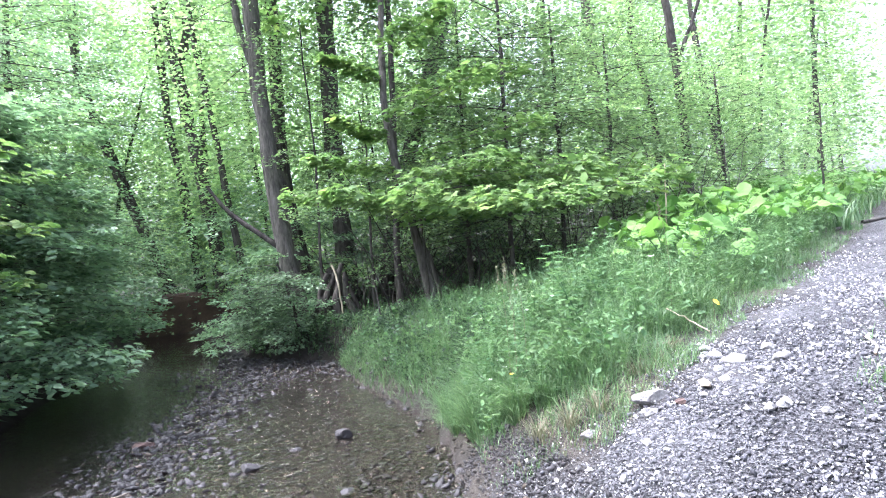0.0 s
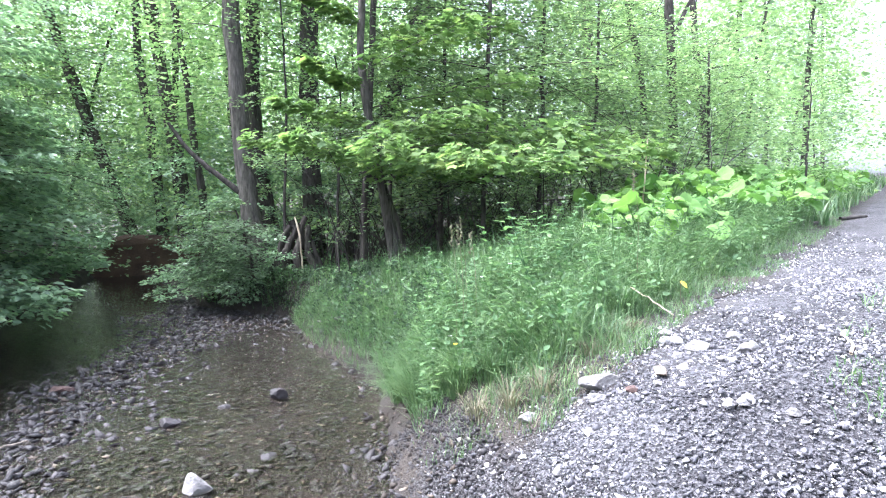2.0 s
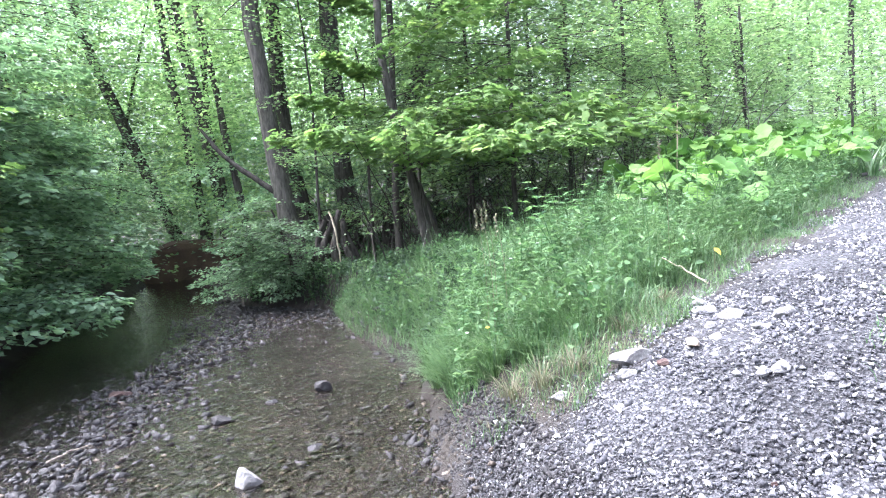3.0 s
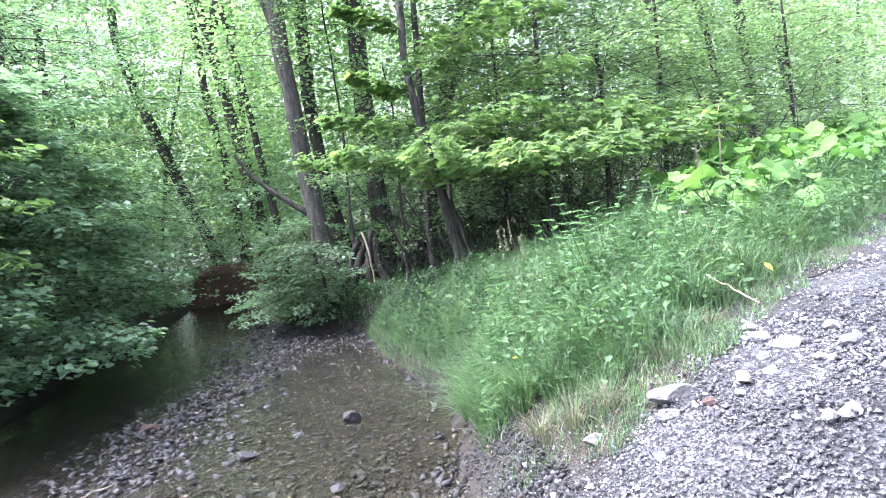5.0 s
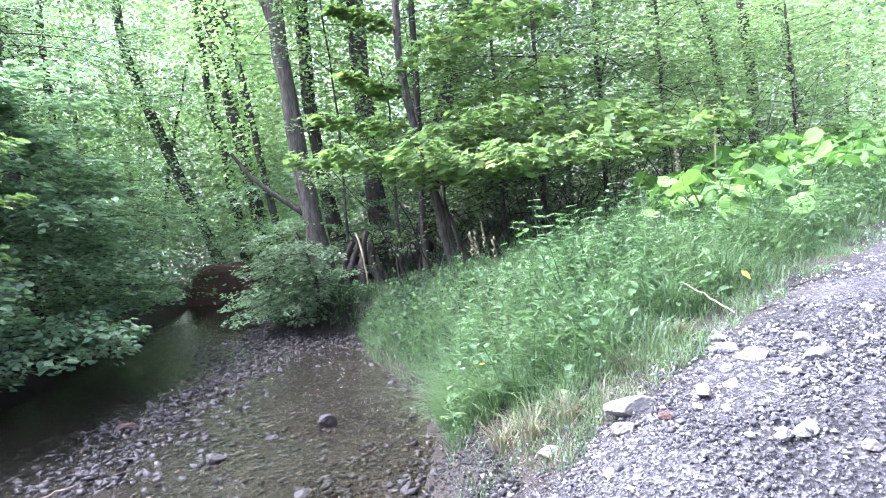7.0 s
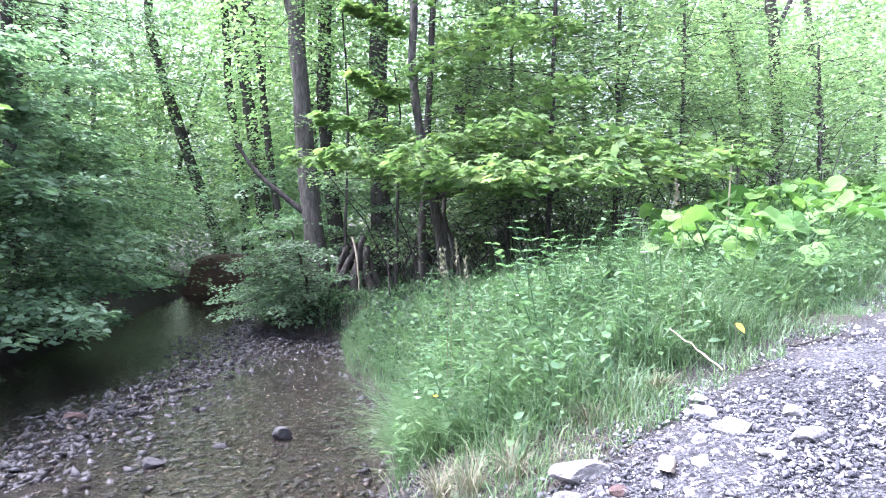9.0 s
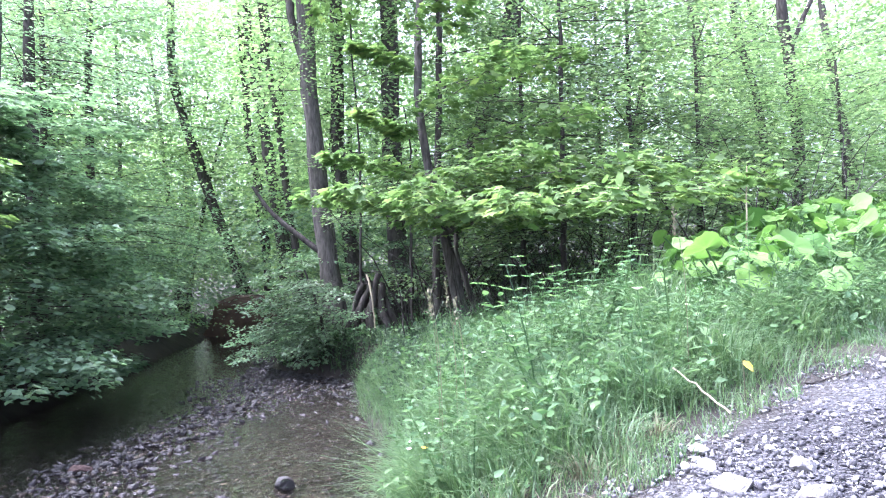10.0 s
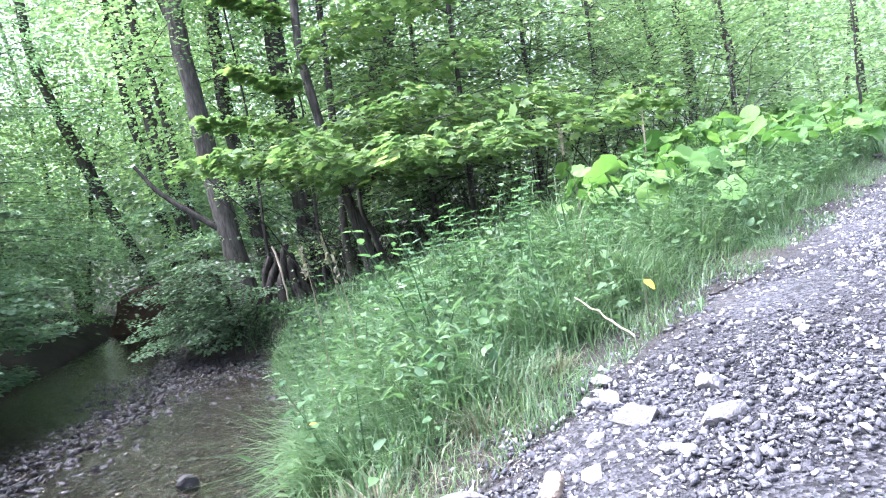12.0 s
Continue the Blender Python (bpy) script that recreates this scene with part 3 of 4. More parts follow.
# ---------------------------------------------------------------- grass and herbs
def blades(name, count, inside, box, tall, wide, lean, material, label, edge=0.0):
    """Grass blades past counting; edge: within this of the track they stay shorter."""
    pos = []
    while len(pos) < count:
        x, y = box[0] + (box[2] - box[0]) * rng.random(), box[1] + (box[3] - box[1]) * rng.random() ** 1.4
        if rng.random() < inside(x, y):
            pos.append((x, y, height(x, y) - 0.02))
    p = np.array(pos)
    n = len(p)
    h = (tall[0] + (tall[1] - tall[0]) * rng.random(n)) * (0.95 + 0.75 * np.array([noise.noise((x * 2.1, y * 2.1, 3.0)) for x, y, z in pos]))
    if edge:
        h *= np.array([max(0.3, min(1.0, 0.25 - 0.75 * side(TRACK, x, y) / edge)) for x, y, z in pos])
    w = rng.random(n) * 6.283
    d = np.stack([np.cos(w), np.sin(w), w * 0], -1)
    d[:, :2] += 0.35 * np.array([(noise.noise((x, y, 4.0)), noise.noise((x, y, 6.0))) for x, y, z in pos])
    s = np.stack([-np.sin(w), np.cos(w), w * 0], -1)
    l = lean * (0.3 + rng.random(n))
    rows = []
    for t, k in ((0.0, 1.0), (0.5, 0.85), (1.0, 0.0)):
        c = p + d * (l * h * t * t)[:, None] + np.array((0, 0, 1.0)) * (h * (t - 0.35 * l * t * t))[:, None]
        ww = (wide * (0.6 + 0.8 * rng.random(n)) * k * 0.5)[:, None]
        rows += [c - s * ww, c + s * ww] if k else [c]
    v = np.stack(rows, 1).reshape(-1, 3)
    f = np.array([(0, 1, 3), (0, 3, 2), (2, 3, 4)])
    return tagged(new(name, mesh_of(name, v, (f[None] + (np.arange(n) * 5)[:, None, None]).reshape(-1, 3), material)), label, "grass", kind="stuff")


def meadow(x, y):
    t, s = -side(TRACK, x, y), side(BANK, x, y)
    if t < 0.06 or s < 0.14 or t > 6.5:
        return 0.0
    return min(1.0, max(0.0, t - 0.05) / 0.5) * (1.0 if y < 9 else 0.6)


def fringe(x, y):
    t = -side(TRACK, x, y) + 0.1 * noise.noise((x * 4, y * 4, 0.0))
    return 1.0 if -0.12 < t < 0.28 and side(BANK, x, y) > 0.1 else 0.0


def strip(x, y):
    t = side(TRACK, x, y)
    return max(0.0, noise.noise((x * 2, y * 2, 9.0)) + 0.25) if 1.0 < t < 1.7 and x > 1.9 else 0.0


def shade_floor(x, y):
    s = side(BANK, x, y)
    return 0.8 if s > 0.05 and -side(TRACK, x, y) > 2.5 else 0.0


blades("meadow_grass", 35000, lambda x, y: meadow(x, y) * (0.0 if y < 4.6 and x < 0.6 else 0.25 if y > 7.2 and side(BANK, x, y) < 1.3 else 1.0), (-0.6, 3.2, 8.0, 13.0), (0.18, 0.5), 0.006, 0.85, grass_blade, "tall green meadow grass beside the track", 0.6)
blades("arching_grass", 17000, lambda x, y: meadow(x, y) * (0.0 if y < 4.4 and x < 0.6 else 0.2 if y > 6.5 and side(BANK, x, y) < 2.0 else 1.0), (-0.3, 3.4, 6.0, 10.0), (0.35, 0.75), 0.0065, 1.25, grass_blade, "long arching meadow grass", 0.8)
blades("verge_grass", 9000, lambda x, y: fringe(x, y) * max(0.0, 0.5 + 1.2 * noise.noise((x * 2.5, y * 2.5, 21.0))), (-0.3, 3.0, 9.0, 13.0), (0.04, 0.14), 0.004, 0.8, grass_blade, "short grass along the gravel edge")
blades("dry_grass", 300, lambda x, y: fringe(x, y) if y < 4.3 and 0.35 < x < 1.5 else 0.0, (0.0, 3.2, 2.4, 5.0), (0.08, 0.22), 0.004, 1.1, dry_grass, "straw-coloured dry grass tufts at the bank foot")
blades("bank_grass", 7000, lambda x, y: 1.0 if max(-0.04, 0.25 * (6.0 - y)) < side(BANK, x, y) < 0.45 and side(TRACK, x, y) < -0.1 else 0.0, (-2.6, 4.6, 0.8, 10.5), (0.16, 0.38), 0.005, 0.9, grass_blade, "long grass hanging over the water's edge")
blades("far_grass", 9000, lambda x, y: 1.0 if -side(TRACK, x, y) > 0.0 and -side(TRACK, x, y) < 5.0 else (0.8 if side(TRACK, x, y) > 3.2 and side(TRACK, x, y) < 9 else 0.0), (5.0, 10.0, 26.0, 30.0), (0.3, 0.7), 0.03, 0.6, grass_blade, "tall grass farther along the track")
blades("strip_grass", 1500, strip, (1.8, 2.3, 7.0, 8.0), (0.04, 0.14), 0.006, 0.8, grass_blade, "sparse grass on the crown of the track")
blades("shade_grass", 15000, shade_floor, (-6.0, 6.5, 4.0, 16.0), (0.15, 0.4), 0.008, 0.6, grass_blade, "dark grass in the shade of the trees")


def tussock(x, y, tall, count, material, label):
    """A tuft of long arching grass from one root."""
    n = count
    w, l = rng.random(n) * 6.283, rng.uniform(0.4, 1.25, n)
    h = tall * rng.uniform(0.6, 1.1, n)
    d = np.stack([np.cos(w), np.sin(w), w * 0], -1)
    s = np.stack([-np.sin(w), np.cos(w), w * 0], -1)
    p = d * (0.07 * rng.random(n))[:, None]
    rows = []
    for t, k in ((0.0, 1.0), (0.35, 1.0), (0.7, 0.7), (1.0, 0.0)):
        c = p + d * (l * h * t ** 1.8 * 0.75)[:, None] + np.array((0, 0, 1.0)) * (h * (t - 0.55 * l * t ** 2.6))[:, None]
        ww = np.full((n, 1), 0.0026 * k)
        rows += [c - s * ww, c + s * ww] if k else [c]
    v = np.stack(rows, 1).reshape(-1, 3)
    f = np.array([(0, 1, 3), (0, 3, 2), (2, 3, 5), (2, 5, 4), (4, 5, 6)])
    ob = new("grass_tussock", mesh_of("grass_tussock", v, (f[None] + (np.arange(n) * 7)[:, None, None]).reshape(-1, 3), material))
    ob.matrix_basis = Matrix.Translation((x, y, height(x, y) - 0.02))
    return tagged(ob, label, "grass", "grass tussocks of the bank")


for x, y, q in ((0.46, 4.5, 0.45), (0.36, 4.9, 0.45), (0.22, 5.25, 0.45), (0.68, 4.3, 0.36), (0.5, 4.6, 0.6), (0.15, 5.2, 0.55), (0.9, 4.5, 0.6), (1.3, 4.9, 0.6), (0.6, 5.3, 0.65), (0.0, 5.7, 0.5), (1.7, 4.75, 0.45), (2.2, 5.3, 0.5), (2.9, 6.1, 0.5), (-0.1, 6.3, 0.5)):
    tussock(x, y, q, 170, grass_blade, "tussock of long arching green grass")
for x, y, q in ((0.72, 3.78, 0.3), (0.9, 3.72, 0.26), (0.55, 3.98, 0.3), (1.25, 4.0, 0.2), (1.6, 4.3, 0.2)):
    tussock(x, y, q * 0.85, 70, dry_grass, "tuft of straw-coloured dry grass")


def herb(kind_of, label, tall, pairs, leaf_size, material, shape):
    """A leafy herb with opposite leaves on one stem: stem and each leaf."""
    root = thing(kind_of, label, "plant", (0, 0, 0), "herbs of the verge")
    bend = rng.normal(size=2) * 0.12
    line = np.stack([bend[0] * np.linspace(0, 1, 6) ** 2 * tall, bend[1] * np.linspace(0, 1, 6) ** 2 * tall, np.linspace(0, tall, 6)], -1)
    part("stem", tube_mesh("stem", [(line, np.linspace(0.005, 0.002, 6))], herb_leaf, 5, 0.0), root)
    for k in range(pairs):
        t = 0.25 + 0.75 * k / max(1, pairs - 1)
        c = np.array([np.interp(t, np.linspace(0, 1, 6), line[:, a]) for a in range(3)])
        w = k * 1.57 + rng.normal() * 0.3
        for g in (0, math.pi):
            d = np.array([(math.cos(w + g), math.sin(w + g), 0.25 + 0.3 * rng.normal())])
            v, f = leaves(c[None], d, np.array([(0, 0, 1.0)]), np.array([leaf_size * (1.15 - 0.6 * t) * rng.uniform(0.8, 1.2)]), shape)
            part("leaf", mesh_of("leaf", v, f, material), root)
    return root


kinds = [herb("nettle", "leafy green nettle standing in the grass", 0.62, 9, 0.085, herb_leaf, BROAD),
         herb("balsam", "fresh green balsam plant among the grass", 0.5, 7, 0.07, herb_leaf, BROAD),
         herb("nettle", "tall leafy nettle at the edge of the meadow", 0.8, 11, 0.1, herb_leaf, BROAD),
         herb("bramble", "low bramble with broad leaves in the grass", 0.34, 5, 0.05, herb_leaf, BROAD)]


def upright(x, y, turn, s):
    return Matrix.LocRotScale((x, y, height(x, y) - 0.02), Euler((rng.normal() * 0.1, rng.normal() * 0.1, turn)), (s, s, s))


def put(ob, x, y, turn, s):
    c = copy_thing(ob, Matrix())
    c.matrix_basis = upright(x, y, turn, s)
    return c


count = 0
while count < 165:
    x, y = rng.uniform(-0.6, 6.5), 3.4 + 8.0 * rng.random() ** 1.3
    t, s = -side(TRACK, x, y), side(BANK, x, y)
    if t > 0.3 and s > 0.15 and t < 2.6 and not (y > 6.3 and (s < 2.4 or t > 0.9)):
        put(kinds[rng.integers(0, 4) if t > 0.6 else 3], x, y, rng.uniform(0, 6.28), rng.uniform(0.75, 1.25))
        count += 1
for k in range(40):
    y = 4.9 + 5.0 * rng.random()
    t = rng.uniform(0.25, 1.3)
    x = float(np.interp(y, [b[1] for b in TRACK[3:]], [b[0] for b in TRACK[3:]])) - t * 1.35
    put(kinds[(0, 2, 1)[k % 3]], x, y, rng.uniform(0, 6.28), rng.uniform(0.7, 1.1))
for k in range(30):
    y = 4.9 + 1.5 * rng.random()
    x = 0.35 + 0.62 * (y - 4.6) + rng.normal() * 0.28
    if side(BANK, x, y) > 0.3 and side(TRACK, x, y) < -0.5:
        put(kinds[(2, 0, 2)[k % 3]], x, y, rng.uniform(0, 6.28), rng.uniform(0.95, 1.25))
for k, (x, y) in enumerate(((0.6, 4.3), (1.1, 4.6), (0.3, 5.0), (1.6, 5.4))):
    kinds[k].matrix_basis = upright(x, y, k, 1.0)


def herbage(name, count, inside, box, low, high, size, material, label, shape=BROAD):
    """Small leaves of low herbs woven through the grass."""
    pos = []
    while len(pos) < count:
        x, y = box[0] + (box[2] - box[0]) * rng.random(), box[1] + (box[3] - box[1]) * rng.random() ** 1.5
        if rng.random() < inside(x, y) * (0.45 + 0.9 * noise.noise((x * 1.6, y * 1.6, 12.0))):
            top = low + (high - low) * (0.6 + 0.6 * noise.noise((x * 1.1, y * 1.1, 15.0)))
            k = rng.integers(3, 7)
            z = height(x, y) + top * (0.55 + 0.45 * rng.random())
            for q in range(k):
                pos.append((x + 0.012 * rng.normal(), y + 0.012 * rng.normal(), z - 0.05 * q))
    p = np.array(pos)
    n = len(p)
    w = rng.random(n) * 6.283
    d = np.stack([np.cos(w), np.sin(w), 0.35 + 0.45 * rng.normal(size=n)], -1)
    v, f = leaves(p, d, np.array((0, 0, 1.0)) + rng.normal(size=(n, 3)) * 0.45, size[0] + (size[1] - size[0]) * rng.random(n) ** 2, shape)
    return tagged(new(name, mesh_of(name, v, f, material)), label, "herbs", kind="stuff")


herbage("low_herbs", 10000, lambda x, y: meadow(x, y) * (0.15 if y > 6.3 and (side(BANK, x, y) < 2.2 or side(TRACK, x, y) < -0.9) else 0.4 if y < 6.0 else 1.0), (-0.6, 3.3, 9.0, 13.0), 0.15, 0.58, (0.025, 0.075), herb_leaf, "mixed broad-leaved herbs woven through the grass")
herbage("willowherb_leaves", 5500, lambda x, y: meadow(x, y) * (0.0 if y > 6.3 and (side(BANK, x, y) < 2.2 or side(TRACK, x, y) < -0.9) else 0.3 if y < 5.6 else 1.0), (-0.2, 4.0, 10.0, 13.0), 0.3, 0.72, (0.04, 0.09), verge_leaf, "narrow light green leaves of tall herbs above the grass", NARROW)
herbage("bank_nettles", 9000, lambda x, y: 1.0 if 0.05 < side(BANK, x, y) < 1.5 and -side(TRACK, x, y) > 0.8 else 0.0, (-3.0, 6.6, 2.5, 12.0), 0.08, 0.28, (0.04, 0.09), shaded_nettle_leaf, "nettles above the stream, the slope's shade put into their leaves")
herbage("shade_herbs", 4000, shade_floor, (-6.0, 6.5, 4.0, 15.0), 0.1, 0.4, (0.05, 0.11), herb_leaf, "dark herbs under the trees")


def butterbur_leaf_mesh(seed):
    """A great rounded heart-shaped leaf, cupped, with a wavy rim."""
    r = random.Random(seed)
    v, f = [(0, 0, 0)], []
    n, rings = 22, 4
    for q in range(1, rings + 1):
        for k in range(n):
            w = 2 * math.pi * k / n
            notch = 1 - 0.75 * math.exp(-((w - math.pi) / 0.22) ** 2)
            rad = q / rings * notch * (1 + 0.05 * math.sin(9 * w + seed))
            x, y = rad * math.cos(w) * 0.5 + 0.12 * q / rings, rad * math.sin(w) * 0.52
            z = 0.16 * (q / rings) ** 1.5 - 0.22 * (q / rings) ** 3 * abs(math.cos(w)) + 0.03 * math.sin(5 * w + seed) * q / rings + 0.018 * math.cos(11 * w) * q / rings
            v.append((x, y, z))
    for k in range(n):
        f.append((0, 1 + k, 1 + (k + 1) % n, 1 + (k + 1) % n))
    for q in range(rings - 1):
        for k in range(n):
            a, b = 1 + q * n + k, 1 + q * n + (k + 1) % n
            f.append((a, a + n, b + n, b))
    me = bpy.data.meshes.new("leaf")
    me.from_pydata(v, [], [t if t[2] != t[3] else t[:3] for t in f])
    for p in me.polygons:
        p.use_smooth = True
    me.materials.append(butterbur_leaf)
    return me


bur = [butterbur_leaf_mesh(s) for s in range(5)]


def butterbur(n, tall, wide):
    root = thing("butterbur", "butterbur plant with huge bright green leaves", "plant", (0, 0, 0), "butterbur of the verge")
    for k in range(n):
        w = 2 * math.pi * k / n + rng.normal() * 0.3
        reach, h = rng.uniform(0.12, 0.4), tall * rng.uniform(0.6, 1.05)
        tip = np.array((math.cos(w) * reach, math.sin(w) * reach, h))
        part("stalk", tube_mesh("stalk", [(bent([(0, 0, 0), tip * (0.35, 0.35, 0.6), tip], 6), np.full(6, 0.008))], herb_leaf, 5, 0.0), root)
        ob = part("leaf", bur[rng.integers(0, 5)], root)
        s = wide * rng.uniform(0.6, 1.15)
        ob.matrix_basis = Matrix.LocRotScale(tip, Euler((rng.normal() * 0.4, rng.uniform(-0.15, 0.9), w)), (s, s, s))
    return root


burs = [butterbur(7, 0.56, 0.27), butterbur(6, 0.46, 0.23), butterbur(8, 0.64, 0.28)]
spots = []
while len(spots) < 170:
    y = 7.0 + 14.0 * rng.random() ** 1.2
    x = rng.uniform(2.2, 17.0)
    t = -side(TRACK, x, y)
    if (0.8 if y < 8.5 else 0.45) < t < 3.2 and x > 0.8 + 0.25 * (y - 0.86) and all(math.hypot(x - a, y - b) > 0.3 for a, b in spots):
        spots.append((x, y))
for k, (x, y) in enumerate(spots):
    if k < 3:
        burs[k].matrix_basis = upright(x, y, k, 1.0)
    else:
        put(burs[k % 3], x, y, rng.uniform(0, 6.28), rng.uniform(0.8, 1.15))


def small_flower(name, label, x, y, tall, petals, material, size):
    root = thing(name, label, "flower", (x, y, height(x, y)))
    part("stem", tube_mesh("stem", [(bent([(0, 0, -0.02), (0.02, 0.01, tall * 0.5), (0.0, 0.03, tall)], 6), np.full(6, 0.0035))], herb_leaf, 5, 0.0), root)
    for k in range(petals):
        w = 2 * math.pi * k / petals
        v, f = leaves(np.array([(0.0, 0.03, tall)]), np.array([(math.cos(w), math.sin(w), 0.5)]), np.array([(0, 0, 1.0)]), np.array([size]), BROAD)
        part("petal", mesh_of("petal", v, f, material), root)
    return root


small_flower("buttercup", "yellow buttercup at the stream bank", 0.45, 4.5, 0.36, 5, yellow_petal, 0.022)
small_flower("campion", "white flower head on a tall stem in the grass", 1.57, 4.44, 0.68, 9, white_petal, 0.03)
for x, y, q in ((0.3, 4.75, 0.42), (0.42, 4.7, 0.4), (0.25, 4.95, 0.45), (0.4, 5.1, 0.4), (0.7, 5.2, 0.6), (0.9, 5.0, 0.62), (1.9, 5.6, 0.7)):
    tagged(small_flower("cow_parsley", "small white flower cluster on the grassy bank", x, y, q, 7, white_petal, 0.02), group="white flowers of the bank")
small_flower("yarrow", "white flower near the gravel edge", 4.6, 7.3, 0.35, 9, white_petal, 0.035)
dock = thing("yellow_leaf", "withered yellow dock leaf hanging in the grass", "leaf", (2.08, 4.62, height(2.08, 4.62)))
part("stalk", tube_mesh("stalk", [(bent([(0, 0, 0), (0.0, -0.02, 0.15), (0.0, 0.0, 0.22)], 5), np.full(5, 0.003))], dry_grass, 5, 0.0), dock)
v, f = leaves(np.array([(0, 0, 0.22)]), np.array([(0.5, -0.5, -0.6)]), np.array([(0.4, -0.8, 0.4)]), np.array([0.07]), BROAD)
part("blade", mesh_of("blade", v, f, yellow_petal), dock)


def stick(name, label, pts, r0, r1, material, sides=7):
    foot = np.asarray(pts[0], dtype=float)
    line = bent(pts, 10, 0.004)
    ob = new(name, tube_mesh(name, [(line - foot, np.linspace(r0, r1, 10))], material, sides, 0.08))
    ob.matrix_basis = Matrix.Translation(foot)
    return tagged(ob, label, "stick")


def on(x, y, lift=0.0):
    return (x, y, height(x, y) + lift)


stick("stick", "pale dry stick leaning out of the grass", [on(1.97, 4.47, 0.01), on(1.88, 4.6, 0.1), on(1.78, 4.8, 0.2)], 0.006, 0.004, pale_wood)
stick("stick", "thin dark twig lying at the gravel edge", [on(2.45, 4.85, 0.015), on(2.75, 5.0, 0.012)], 0.006, 0.004, dark_bark)
stick("stick", "pale stick lying on the gravel", [on(2.3, 3.2, 0.012), on(2.42, 3.35, 0.014), on(2.5, 3.55, 0.012)], 0.008, 0.005, pale_wood)
stick("log", "short dark log lying on the track", [on(7.8, 10.9, 0.03), on(8.5, 11.2, 0.04)], 0.035, 0.03, dark_bark, 9)
stick("log", "dark branch at the edge of the track", [on(6.6, 9.9, 0.04), on(7.3, 10.5, 0.05)], 0.035, 0.025, dark_bark, 8)
stick("stalk", "tall dry pale stalk above the butterbur", [(3.44, 9.0, height(3.44, 9.0)), (3.45, 9.0, 2.2), (3.49, 9.0, 2.95)], 0.014, 0.007, pale_wood)
stick("driftwood", "grey twig washed up in the shallow water", [(-3.05, 4.78, 0.02), (-2.92, 4.86, 0.07), (-2.78, 4.92, 0.09)], 0.012, 0.006, drift_wood)


def grass_head(x, y, tall):
    root = thing("grass_stalk", "tall grass stalk with a drooping seed head", "grass", (x, y, height(x, y)), "grass stalks")
    line = bent([(0, 0, 0), (0.01, 0, tall * 0.7), (-0.04, 0.01, tall)], 8)
    part("stem", tube_mesh("stem", [(line, np.linspace(0.003, 0.0015, 8))], dry_grass, 4, 0.0), root)
    n = 16
    c = line[-1] - np.stack([np.zeros(n), np.zeros(n), np.linspace(0, 0.16, n)], -1)
    v, f = leaves(c, rng.normal(size=(n, 3)) * (0.5, 0.5, 0.2) + (0, 0, 0.7), rng.normal(size=(n, 3)), np.full(n, 0.03))
    part("seed_head", mesh_of("seed_head", v, f, dry_grass), root)


for x, y in ((0.51, 4.72), (0.55, 5.0), (0.47, 4.85), (0.62, 4.9), (1.9, 5.0)):
    grass_head(x, y, rng.uniform(1.0, 1.2))


# ---------------------------------------------------------------- trees of the stream side
def g(x, y):
    return (x, y, height(x, y) - 0.1)


A = [g(-3.36, 13.3), (-3.55, 13.3, 2.23), (-3.72, 13.3, 4.04), (-3.85, 13.3, 5.33), (-3.9, 13.3, 7.1), (-4.0, 13.4, 12.0)]
# the wide boughs above 9 m are added out of view, to shade the hollow
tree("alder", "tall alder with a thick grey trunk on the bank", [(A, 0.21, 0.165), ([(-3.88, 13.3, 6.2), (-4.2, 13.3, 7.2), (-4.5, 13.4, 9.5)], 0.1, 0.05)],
     around(A, 5.5, 12.0, 34, 2.4, 200, 0.55, back=9.5) + around(A, 9.2, 12.5, 14, 4.0, 380, 0.5), lit_leaf, bark, 0.12)
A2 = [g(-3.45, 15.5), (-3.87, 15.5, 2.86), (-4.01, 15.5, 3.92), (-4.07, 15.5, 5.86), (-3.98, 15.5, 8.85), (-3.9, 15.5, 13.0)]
tree("alder", "dark alder trunk close behind a thicker one", [(A2, 0.19, 0.14)], around(A2, 4.6, 13.0, 34, 2.6, 200, back=9.5), lit_leaf, dark_bark, 0.13)
# second ring of high boughs: an unseen addition that casts shade below
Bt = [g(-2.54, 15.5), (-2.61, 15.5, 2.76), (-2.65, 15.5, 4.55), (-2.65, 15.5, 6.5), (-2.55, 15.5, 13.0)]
tree("alder", "straight dark alder trunk in the wood", [(Bt, 0.28, 0.2)], around(Bt, 4.2, 13.0, 38, 2.6, 200, back=9.5) + around(Bt, 9.8, 13.0, 12, 4.0, 380, 0.5), lit_leaf, dark_bark, 0.13)
F1 = [g(-7.05, 19.0), (-7.36, 19.0, 3.47), (-7.73, 19.0, 5.7), (-8.0, 19.0, 7.55), (-8.12, 19.0, 8.44)]
F2 = F1[-1:] + [(-8.35, 19.0, 9.6), (-8.4, 19.0, 13.5)]
F3 = F1[-1:] + [(-7.68, 19.0, 9.4), (-7.7, 19.0, 13.5)]
tree("forked_tree", "slender dark tree whose trunk forks in two", [(F1, 0.27, 0.19), (F2, 0.14, 0.09), (F3, 0.14, 0.08)],
     around(F2, 9.0, 14.0, 30, 2.4, 200, back=12.0) + around(F1, 1.2, 5.0, 18, 2.0, 200, back=9.5), lit_leaf, dark_bark, 0.14)
